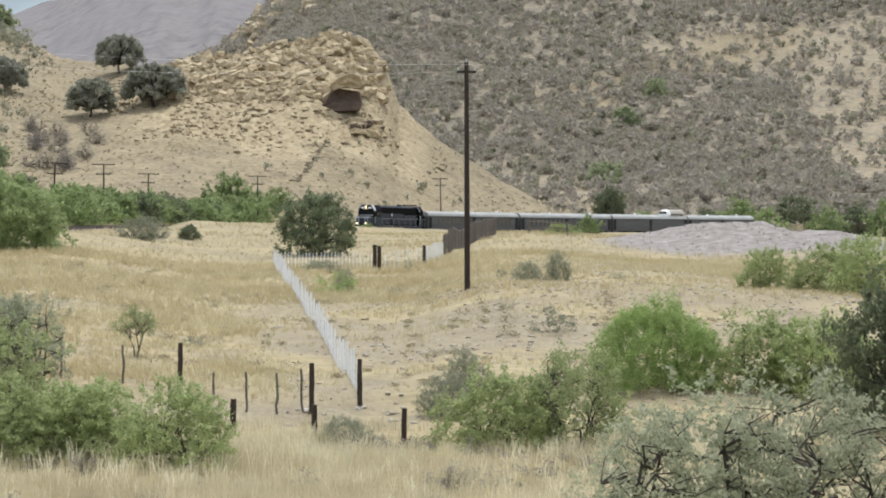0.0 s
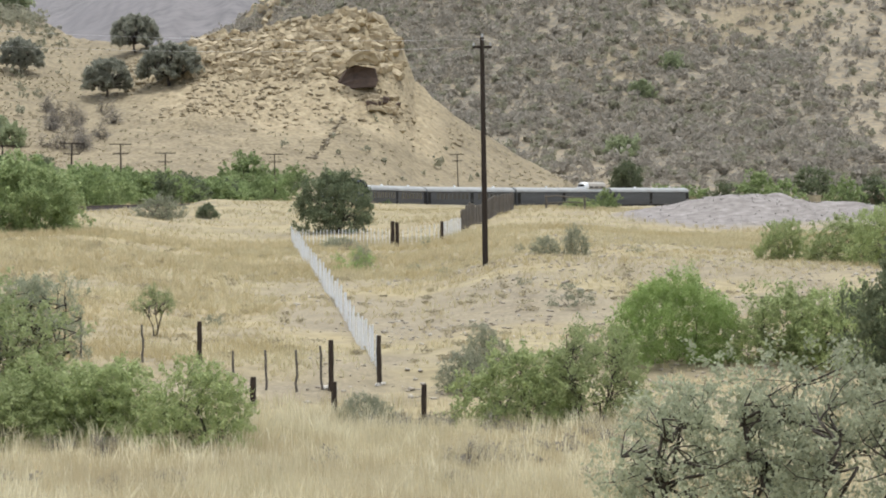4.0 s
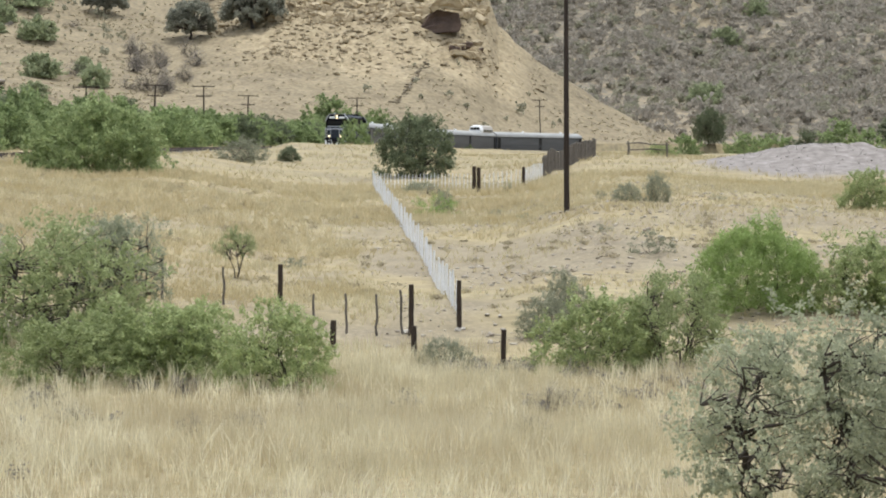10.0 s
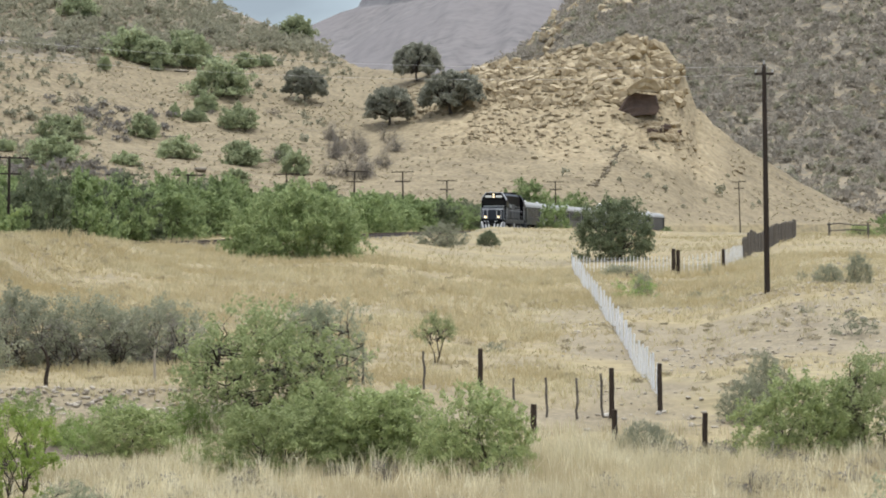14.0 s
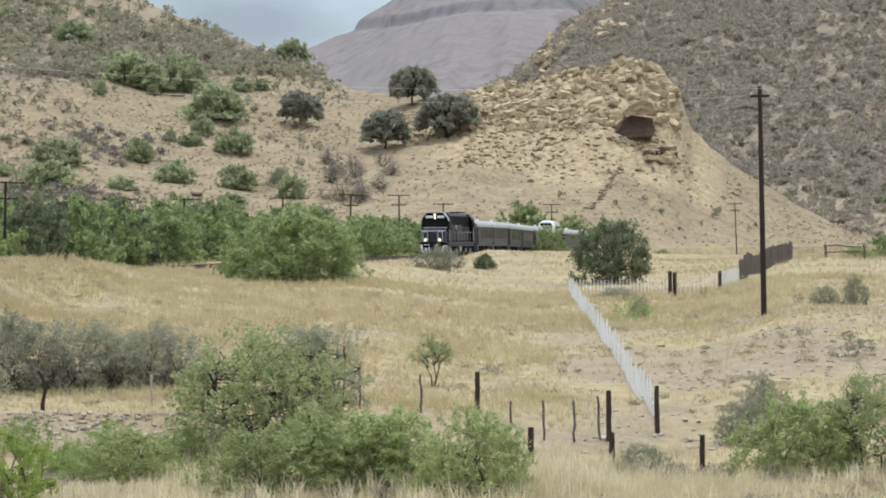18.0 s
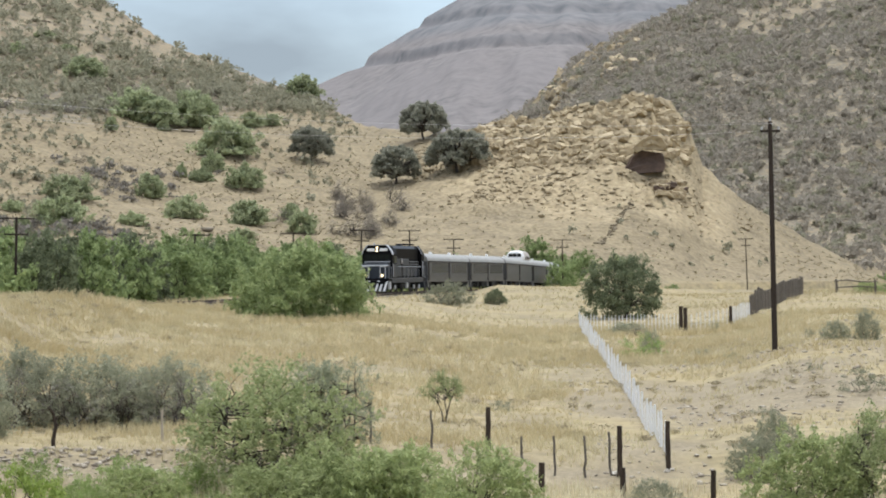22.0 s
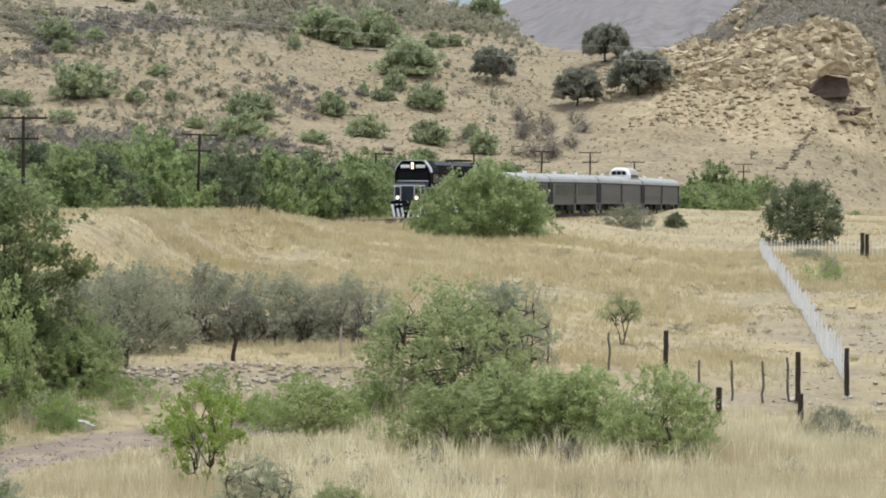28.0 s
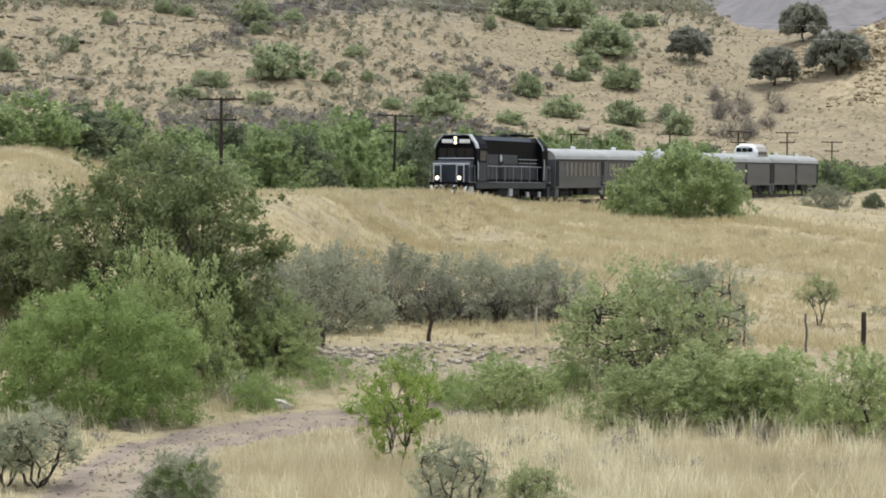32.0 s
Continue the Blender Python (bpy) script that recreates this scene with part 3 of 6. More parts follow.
# ---- ground: one sheet from underfoot to the skyline ----
def ground_sheet():
    az = np.concatenate([np.linspace(-180, -26, 40)[:-1], np.arange(-26, -6.6, 0.085), np.arange(-6.6, 0.6, 0.042), np.arange(0.6, 13.0, 0.09), np.linspace(13.0, 180, 44)[1:]])
    d = np.concatenate([[0, 3, 8, 16, 26, 36, 45], np.arange(52, 135, 0.8), np.arange(135, 470, 1.9), np.arange(470, 560, 1.6), np.arange(560, 665, 0.9), np.arange(665, 700, 2), np.arange(700, 920, 4), np.arange(920, 1640, 9),
                        np.arange(1640, 2300, 110), np.arange(2300, 2900, 40), np.arange(2900, 3720, 7), [3800, 4000, 4500]])
    aa, dd = np.meshgrid(np.radians(az), d)
    x, y = dd * np.sin(aa), dd * np.cos(aa)
    z = height(x, y)
    nr, nc = x.shape
    idx = np.arange(nr * nc).reshape(nr, nc)
    quads = np.stack([idx[:-1, :-1], idx[:-1, 1:], idx[1:, 1:], idx[1:, :-1]], -1).reshape(-1, 4)[:, ::-1]
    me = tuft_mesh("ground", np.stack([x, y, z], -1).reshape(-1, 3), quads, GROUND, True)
    A, D = np.degrees(aa), dd
    n1 = fbm(x / 11, y / 11, 4, 61)
    gravel = ramp((n1 + 0.55) / 0.6) * ramp((A + 3.2 + (D - 106) * 0.018) / 0.7) * ramp((D - 97) / 6) * ramp((185 - D) / 50) * ramp((9 - A) / 2)
    gravel = np.maximum(gravel, np.exp(-((D - 103.5 + 1.5 * n1) / 3.0) ** 2) * ramp((n1 + 0.55) / 0.4) * ramp((A + 19) / 2))
    off = np.abs(x - spline(y, TRACK, 1))
    gravel = np.maximum(gravel, ramp((3.2 - off) / 0.9) * (y > 40) * (y < 800))
    heap = np.exp(-(np.abs((A - 7.0) / 2.7)) ** 3 - ((D - 262) / 15) ** 2)
    spoil = ramp((heap - 0.12 + 0.12 * n1) / 0.14)
    # farm track that bends in from the lower left, two ruts and a paler middle
    away = road_offset(x, y)
    dirt = ramp((1.75 + 0.35 * n1 - away) / 0.5) * (0.55 + 0.45 * ramp((away - 0.25 + 0.2 * n1) / 0.35)) * (D < 110)
    foot, crest = lerp1(A, NEAR_FOOT), lerp1(A, NEAR_D)
    up = (D - foot) / (crest - foot)
    hill = ramp((up + 0.02 + 0.03 * n1) / 0.1)
    rock = ramp((up - 0.42 + 0.1 * n1) / 0.2) * ramp((A + 6.6) / 1.4) * ramp((0.4 - A) / 0.8) * (up < 1.3)
    upper = ramp((np.degrees(np.arctan((z - EZ) / np.maximum(D, 1))) - 3.02 + 0.14 * n1) / 0.16) * ramp((-6.6 - A) / 1.2) * (up < 1.2) * (up > 0.2) * 0.9
    scrub = ramp((D - 690 - 60 * (A < 3.5)) / 40) * ((up > 1.08) | (A > 2.0))
    cut = 2.45 + 0.28 * (A - 4.2) + 0.25 * n1
    seen = np.degrees(np.arctan((z - EZ) / D))
    scrub = scrub * (1 - 0.85 * ramp((seen - cut + 0.42) / 0.2) * ramp((cut + 0.48 - seen) / 0.2) * ramp((A - 1.9) / 0.8) * ramp((8.0 - A) / 0.8) * (D < 2000))
    outcrop = ramp((A + 4.8) / 0.6) * ramp((-0.6 - A) / 1.2) * ramp((seen - lerp1(A, RIGHT_RIDGE) + 1.0) / 0.3) * (D > 760) * (D < 2000)
    scrub = scrub * (1 - 0.75 * outcrop * ramp((n1 + 0.5) / 0.6))
    scrub = np.maximum(scrub, upper)
    zz = z - EZ
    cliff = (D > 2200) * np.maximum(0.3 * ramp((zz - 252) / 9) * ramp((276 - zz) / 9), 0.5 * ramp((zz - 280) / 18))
    # beyond 2 km the ground takes the colour with haze in it
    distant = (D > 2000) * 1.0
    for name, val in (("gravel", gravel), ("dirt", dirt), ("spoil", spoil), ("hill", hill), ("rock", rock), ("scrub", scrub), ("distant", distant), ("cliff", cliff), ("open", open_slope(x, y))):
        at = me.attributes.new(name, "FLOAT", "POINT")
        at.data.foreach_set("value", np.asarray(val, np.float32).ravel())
    return tagged(new("ground", me), "dry straw-coloured grassland rising to bare rocky hills", "ground", kind="structure")


ground_sheet()


# ---- plants ----
def tubes_np(polys, n=5):
    """Tapered tubes along polylines of equal length. polys: rows of (points, radii)."""
    vs, fs, o = [], [], 0
    ang = np.arange(n) * 2 * np.pi / n
    for pts, rad in polys:
        pts = np.asarray(pts, float)
        t = np.gradient(pts, axis=0)
        t /= np.linalg.norm(t, axis=1)[:, None] + 1e-9
        ref = np.where(np.abs(t[:, 2:3]) < 0.9, [[0.0, 0.0, 1.0]], [[1.0, 0.0, 0.0]])
        a = np.cross(t, ref)
        a /= np.linalg.norm(a, axis=1)[:, None] + 1e-9
        c = np.cross(t, a)
        ring = pts[:, None] + (a[:, None] * np.cos(ang)[None, :, None] + c[:, None] * np.sin(ang)[None, :, None]) * np.asarray(rad)[:, None, None]
        vs.append(ring.reshape(-1, 3))
        k = len(pts)
        i, j = np.meshgrid(np.arange(k - 1), np.arange(n), indexing="ij")
        f = np.stack([i * n + j, i * n + (j + 1) % n, (i + 1) * n + (j + 1) % n, (i + 1) * n + j], -1).reshape(-1, 4) + o
        fs.append(f)
        o += k * n
    return np.concatenate(vs), np.concatenate(fs)


def leaves_np(rng, centres, spread, per, size, slim=0.45, up=0.1, along=None, stretch=1.0):
    """Small leaf blades scattered round the centres of the sprays, which are drawn out along a direction each."""
    c = np.repeat(centres, per, 0)
    sp = np.repeat(spread, per, 0)
    g = rng.normal(size=c.shape)
    g *= rng.uniform(0, 1, (len(c), 1)) ** 0.45 / (np.linalg.norm(g, axis=1)[:, None] + 1e-9)
    tall = np.array([1, 1, stretch])
    p = c + g * sp * tall
    if along is not None:
        p = p + np.repeat(along, per, 0) * rng.uniform(-0.6, 1.0, (len(c), 1)) * tall
    n = rng.normal(size=c.shape)
    n[:, 2] += up * 2.0
    n /= np.linalg.norm(n, axis=1)[:, None]
    a = np.cross(n, rng.normal(size=c.shape))
    a /= np.linalg.norm(a, axis=1)[:, None] + 1e-9
    b = np.cross(n, a)
    size = np.repeat(size, per)[:, None] if np.ndim(size) else size
    s = size * rng.uniform(0.55, 1.4, (len(c), 1))
    a, b = a * s * tall, b * s * slim * tall
    v = np.stack([p - a, p + b, p + a, p - b], 1).reshape(-1, 3)
    f = np.arange(len(v)).reshape(-1, 4)
    return v, f


def make_plant(kind, seed):
    """Limbs and a crown for a plant one metre wide and one metre tall: boughs round an uneven dome, each a bunch of leafy clumps."""
    rng = np.random.default_rng(seed)
    stems, nb, R, bunch, per, size, lobe, base, leaf, slim, limb_r, shown = HABITS[kind]
    stretch = 1 / SQUAT.get(kind, 0.65)
    k = np.arange(nb)
    ht = np.clip((k + rng.uniform(0, 1, nb)) / nb, 0, 1) ** (1.22 if base < 0.04 else 1.05)
    a = k * 2.39996 + rng.uniform(-0.5, 0.5, nb)
    lobes = (0.96 + 0.04 * np.sin(2 * a + seed)) if kind in ("oak", "mound") else 0.90 + 0.10 * np.sin(2 * a + seed) + 0.10 * np.sin(3 * a + 1.7 * seed)
    prof = np.sqrt(np.clip(1 - ht ** (1.9 if kind == "mesquite" else 2.8), 0, 1)) * (1 if base < 0.1 or kind == "oak" else np.clip(0.62 + 1.3 * ht, 0, 1))
    inner = rng.uniform(0, 1, nb) < 0.2
    r = (0.5 - 0.8 * R) * prof * lobes * np.where(inner, rng.uniform(0.1, 0.7, nb), rng.uniform(0.85, 1.0, nb))
    wild = 0.15 if kind == "oak" else 0.5 if kind in ("dome", "mound", "deep") else 1.0
    crest = 0.94 - 0.03 * wild + 0.07 * np.sin(3 * a + seed * 2.1) + (0.03 + 0.07 * wild) * rng.normal(size=nb)
    bc = np.stack([r * np.cos(a), r * np.sin(a), base + 0.45 * R + ht * (1 - base - 0.45 * R - (0.85 * R + 0.5 * lobe) * min(1.5, stretch)) * np.clip(crest, 0.6, 1.08)], -1)
    br = R * rng.uniform(0.85 - 0.25 * wild, 1.15 + 0.3 * wild, nb)
    out = bc - np.array([0, 0, 0.35])
    out /= np.linalg.norm(out, axis=1)[:, None] + 1e-9
    v = rng.normal(size=(nb, bunch, 3)) + out[:, None] * 0.8 + np.array([0, 0, 0.35])
    v /= np.linalg.norm(v, axis=2)[:, :, None]
    c = (bc[:, None] + v * br[:, None, None] * rng.uniform(0.45, 1.08 + 0.32 * wild, (nb, bunch, 1)) * np.array([1, 1, 0.85 * min(1.5, stretch)])).reshape(-1, 3)
    c[:, 2] = np.clip(c[:, 2], lobe * 0.35 + (base if kind == "oak" else 0), 1.04 - 0.5 * lobe * stretch)
    spread = np.full((len(c), 3), lobe) * rng.uniform(0.6, 1.35, (len(c), 1))
    along = (v.reshape(-1, 3) + rng.normal(0, 0.4, (len(c), 3))) * lobe * (0.5 if kind == "oak" else 1.15)
    polys, forks = [], []
    for i in range(stems):
        ang = 2 * np.pi * i / stems + rng.uniform(-0.5, 0.5)
        lean = rng.uniform(0.06, 0.18) if stems > 1 else 0.02
        foot = np.array([0.03 * np.cos(ang), 0.03 * np.sin(ang), -0.03]) * (stems > 1)
        top = np.array([lean * np.cos(ang) * 1.4, lean * np.sin(ang) * 1.4, max(base, 0.18) * rng.uniform(0.8, 1.25)])
        m = (foot + top) / 2 + rng.normal(size=3) * 0.03
        rr = limb_r * rng.uniform(0.8, 1.15)
        if kind in ("mesquite", "olive"):
            # arching stems that spread low, then climb and fork all along
            t = np.linspace(0, 1, 8)[:, None]
            reach, bend = rng.uniform(0.2, 0.34), ang + rng.uniform(-0.7, 0.7) * t
            path = np.concatenate([np.cos(bend) * (0.02 + reach * t ** 0.75), np.sin(bend) * (0.02 + reach * t ** 0.75), -0.03 + rng.uniform(0.55, 0.75) * t ** 1.25], 1)
            path[1:] += rng.normal(0, 0.018, (7, 3))
            polys.append((path, rr * np.linspace(1.35, 0.4, 8)))
            forks.extend(path[2:])
            continue
        polys.append((np.array([foot, m, top]), [rr * 1.3, rr, rr * 0.8]))
        forks.append(top)
    forks = np.array(forks)
    for i in range(nb):
        if rng.uniform() > shown:
            continue
        j = int(np.argmin(np.linalg.norm(forks - bc[i], axis=1) + 1.2 * np.maximum(forks[:, 2] - bc[i, 2], 0) + rng.uniform(0, 0.12 if len(forks) < 9 else 0.04, len(forks))))
        s, e = forks[j], bc[i]
        if e[2] < s[2] * 0.8:
            s = s * 0.5
        m = s * 0.5 + e * 0.5 + rng.normal(size=3) * 0.05 + np.array([0, 0, 0.02])
        polys.append((np.array([s, s * 0.7 + m * 0.3 + rng.normal(size=3) * 0.018, m, m * 0.5 + e * 0.5 + rng.normal(size=3) * 0.015, e]), limb_r * np.array([0.7, 0.58, 0.45, 0.32, 0.2])))
        for q in range(min(3, bunch)):
            tip = c[i * bunch + q]
            st = m if q else e
            polys.append((np.array([st, (st + tip) / 2 + rng.normal(size=3) * 0.028, tip]), limb_r * np.array([0.26, 0.18, 0.08])))
    lv, lf = tubes_np(polys, 5)
    cv, cf = leaves_np(rng, c, spread, per, size, slim, 0.1, along, stretch)
    cv[:, 2] = np.maximum(cv[:, 2], 0.004)
    return tuft_mesh(kind + "_limbs", lv, lf, BARK, True), tuft_mesh(kind + "_crown", cv, cf, leaf)


#          stems boughs bough bunch leaves size  lobe  base  leaf      slim  limb   limbs shown
HABITS = {
    "green": (4, 74, 0.14, 7, 34, 0.0118, 0.034, 0.0, LEAF_GREEN, 0.6, 0.007, 0.45),
    "bright": (2, 24, 0.14, 5, 26, 0.0185, 0.044, 0.18, LEAF_BRIGHT, 0.6, 0.011, 0.7),
    "olive": (4, 72, 0.13, 7, 27, 0.0105, 0.033, 0.12, LEAF_OLIVE, 0.5, 0.0105, 0.75),
    "gray": (5, 62, 0.14, 7, 30, 0.0120, 0.038, 0.02, LEAF_GRAY, 0.5, 0.0072, 0.55),
    "mesquite": (5, 74, 0.12, 7, 30, 0.0092, 0.030, 0.20, LEAF_SILVER, 0.5, 0.0115, 0.6),
    "sparse": (3, 22, 0.12, 6, 24, 0.0150, 0.050, 0.42, LEAF_OLIVE, 0.5, 0.014, 1.0),
    "dark": (4, 84, 0.115, 8, 56, 0.0086, 0.033, 0.10, LEAF_DARK, 0.6, 0.0090, 0.75),
    "dome": (4, 130, 0.11, 7, 70, 0.0064, 0.031, 0.0, LEAF_LIME, 0.6, 0.004, 0.15),
    "mound": (4, 96, 0.12, 7, 46, 0.0100, 0.031, 0.0, LEAF_MOUND, 0.65, 0.004, 0.15),
    "thicket": (4, 36, 0.16, 6, 26, 0.0215, 0.046, 0.0, LEAF_THICKET, 0.65, 0.007, 0.35),
    "deep": (2, 66, 0.14, 7, 40, 0.0130, 0.042, 0.04, LEAF_POST, 0.6, 0.012, 0.5),
    "shade": (4, 36, 0.15, 6, 26, 0.0205, 0.044, 0.04, LEAF_POST, 0.65, 0.009, 0.5),
    "weed": (5, 12, 0.15, 4, 30, 0.022, 0.06, 0.0, LEAF_GRAY, 0.4, 0.007, 0.8),
    "oak": (1, 70, 0.10, 6, 40, 0.0165, 0.040, 0.20, LEAF_OAK, 0.7, 0.022, 0.6),
    "scrub": (4, 34, 0.15, 5, 36, 0.027, 0.062, 0.0, LEAF_HILL, 0.7, 0.008, 0.4),
    "herb": (5, 14, 0.16, 3, 40, 0.022, 0.07, 0.0, LEAF_LIME, 0.35, 0.005, 0.4),
    "twig": (6, 26, 0.14, 4, 16, 0.022, 0.10, 0.02, TWIGGY, 0.18, 0.012, 1.0),
}
# usual height over width
SQUAT = {"sparse": 0.95, "mound": 0.47, "dome": 0.57, "deep": 0.75, "bright": 1.0, "mesquite": 0.92, "dark": 0.8, "oak": 0.68, "scrub": 0.55, "herb": 0.5, "weed": 0.5, "twig": 0.8}
WORDS = {
    "green": ("mesquite_bush", "fresh green thorny bush rooted in dry grass", "bush"),
    "bright": ("sapling", "bright yellow-green sapling with a slim forked trunk", "tree"),
    "olive": ("mesquite_tree", "olive-green mesquite with many thin dark limbs", "tree"),
    "gray": ("thorn_bush", "grey-green feathery thorn bush with bare dark branches", "bush"),
    "sparse": ("young_tree", "small open grey-green tree alone on the grass", "tree"),
    "dark": ("dense_tree", "dense dark green tree spreading low over the grass", "tree"),
    "dome": ("round_bush", "rounded leafy green bush reaching down to the ground", "bush"),
    "mesquite": ("mesquite_tree", "grey-green feathery mesquite with dark twisting limbs", "tree"),
    "deep": ("dense_tree", "dense dark green round tree beside the white fence", "tree"),
    "mound": ("round_bush", "broad rounded green bush standing close to the railway", "bush"),
    "shade": ("thorn_tree", "dark green thorn tree in the thicket", "tree"),
    "thicket": ("thorn_tree", "green thorn tree in the thicket beside the railway", "tree"),
    "weed": ("low_shrub", "low straggly grey-green shrub on bare ground", "shrub"),
    "oak": ("hill_tree", "dark round-crowned tree standing alone on the hillside", "tree"),
    "scrub": ("hill_shrub", "green shrub growing on the dry hillside", "shrub"),
    "herb": ("green_weed", "low green weeds among the dry grass", "weed"),
    "twig": ("bare_shrub", "leafless grey twiggy shrub on the slope", "shrub"),
}
made_plants = {}


def plant(kind, az, d, w, h, turn=None, label="", group=""):
    x, y = spot(az, d)
    key = (kind, int(abs(az * 37 + d * 11)) % 3)
    turn = (az * 57.3 + d * 13.7) % 360 if turn is None else turn
    m = pose(x, y, ground_z(x, y) - 0.02, 0, 0, turn) @ Matrix.Diagonal((w, w, h, 1))
    name, words, cat = WORDS[kind]
    if key in made_plants:
        ob = copy_thing(made_plants[key], m)
    else:
        limbs, crown = make_plant(kind, 7 + key[1] * 13 + len(kind))
        ob = thing(name, words, cat)
        part("trunk", limbs, BARK, ob)
        part("crown", crown, BARK, ob)
        made_plants[key] = ob
    ob.matrix_basis = m
    tagged(ob, label or words, cat, group)
    return ob


# ---- the railway line ----
TY = np.linspace(780, 45, 2400)
TX, TZ = spline(TY, TRACK, 1), spline(TY, TRACK, 2) + EZ
TS = np.concatenate([[0], np.cumsum(np.sqrt(np.diff(TX) ** 2 + np.diff(TY) ** 2 + np.diff(TZ) ** 2))])


def on_track(s):
    return Vector((float(np.interp(s, TS, TX)), float(np.interp(s, TS, TY)), float(np.interp(s, TS, TZ))))


def railway():
    line = thing("railway_track", "single rusty railway line on a low gravel bed", "railway", kind="structure")
    s = np.arange(2, TS[-1] - 2, 1.2)
    pts = np.array([on_track(v) for v in s])
    tan = np.gradient(pts, axis=0)
    tan /= np.linalg.norm(tan, axis=1)[:, None]
    side = np.stack([tan[:, 1], -tan[:, 0], np.zeros(len(s))], -1)
    for sgn in (-1, 1):
        sh = Shape()
        prof = ((-0.07, -0.16), (0.07, -0.16), (0.03, -0.10), (0.036, 0.0), (-0.036, 0.0), (-0.03, -0.10))
        rows = [[tuple(p + q * (sgn * 0.7525 + u) + np.array([0, 0, v])) for u, v in prof] for p, q in zip(pts, side)]
        n = len(prof)
        sh.add([v for r in rows for v in r], [(i * n + k, i * n + (k + 1) % n, (i + 1) * n + (k + 1) % n, (i + 1) * n + k) for i in range(len(rows) - 1) for k in range(n)])
        part("rail", sh, STEEL, line, "rusty steel rail")
    sh = Shape()
    rng = random.Random(3)
    for v in np.arange(4, TS[-1] - 4, 0.62):
        p, q = on_track(v), on_track(v + 0.3)
        ang = math.degrees(math.atan2(-(q - p).x, (q - p).y))
        sh.box(-1.3, 1.3, -0.11, 0.11, -0.32, -0.165, 0, pose(*p, 0, 0, ang + rng.uniform(-1.5, 1.5)))
    me = bpy.data.meshes.new("sleepers")
    me.from_pydata([tuple(p) for p in sh.v], [], sh.f)
    me.materials.append(TIE_WOOD)
    tagged(part("sleepers", me, TIE_WOOD, line, "dark wooden sleepers"), kind="stuff")
    bed = Shape()
    prof = ((-3.2, -0.75), (-1.9, -0.26), (1.9, -0.26), (3.2, -0.75))
    rows = [[tuple(p + q * u + np.array([0, 0, v])) for u, v in prof] for p, q in zip(pts, side)]
    bed.add([v for r in rows for v in r], [(i * 4 + k, i * 4 + k + 1, i * 4 + 5 + k, i * 4 + 4 + k) for i in range(len(rows) - 1) for k in range(3)])
    part("ballast_bed", bed, BALLAST, line, "grey crushed-stone ballast")


railway()


# ---- train ----
def glow(name, colour, strength):
    m = bpy.data.materials.new(name)
    m.use_nodes = True
    b = m.node_tree.nodes["Principled BSDF"]
    b.inputs["Base Color"].default_value = (*colour, 1)
    b.inputs["Emission Color"].default_value = (*colour, 1)
    b.inputs["Emission Strength"].default_value = strength
    return m


BLACK_PAINT = weathered("black_paint", (0.004, 0.004, 0.005), (0.010, 0.010, 0.011), 1.2, 0.5, 0, None, 0)
GREY_PAINT = weathered("slate_paint", (0.018, 0.023, 0.032), (0.042, 0.050, 0.064), 1.0, 0.45, 0, None, 0)
SILVER = weathered("silver_trim", (0.40, 0.41, 0.44), (0.60, 0.61, 0.64), 4, 0.5, 0.2, None, 0)
CAR_SIDE = weathered("car_side", (0.072, 0.074, 0.080), (0.118, 0.121, 0.128), 0.7, 0.42, 0.12, (1, 0.3, 3), 0)
CAR_ROOF = weathered("car_roof", (0.22, 0.22, 0.215), (0.37, 0.37, 0.36), 0.8, 0.6, 0.0, (1, 0.4, 1), 0)
UNDER = weathered("underframe_black", (0.010, 0.010, 0.010), (0.03, 0.028, 0.026), 3, 0.8, 0, None, 0)
TYRE_STEEL = weathered("wheel_steel", (0.03, 0.028, 0.027), (0.08, 0.072, 0.068), 6, 0.5, 0.5, None, 0)
BLACK_PAINT.node_tree.nodes["Principled BSDF"].inputs["Specular IOR Level"].default_value = 0.03
GLASS_DARK, _nt, _b = material("dark_glass", 0.06)
_b.inputs["Base Color"].default_value, _b.inputs["Specular IOR Level"].default_value = (0.012, 0.013, 0.015, 1), 0.35
WINDOW, _nt, _b = material("tinted_window", 0.09, 0.55)
_b.inputs["Base Color"].default_value, _b.inputs["Specular IOR Level"].default_value = (0.12, 0.118, 0.115, 1), 0.9
DOME_WHITE = weathered("white_enamel", (0.66, 0.67, 0.68), (0.84, 0.84, 0.84), 2, 0.3, 0, None, 0)
DOME_TAN = weathered("tan_enamel", (0.30, 0.27, 0.235), (0.42, 0.385, 0.34), 2, 0.45, 0, None, 0)
LAMP = glow("headlamp_glow", (1.0, 0.80, 0.50), 2.0)
RAIL_GREY = weathered("handrail_grey", (0.22, 0.23, 0.25), (0.34, 0.35, 0.38), 4, 0.6, 0, None, 0)
BOARD = glow("number_board_glow", (0.72, 0.73, 0.74), 0.12)


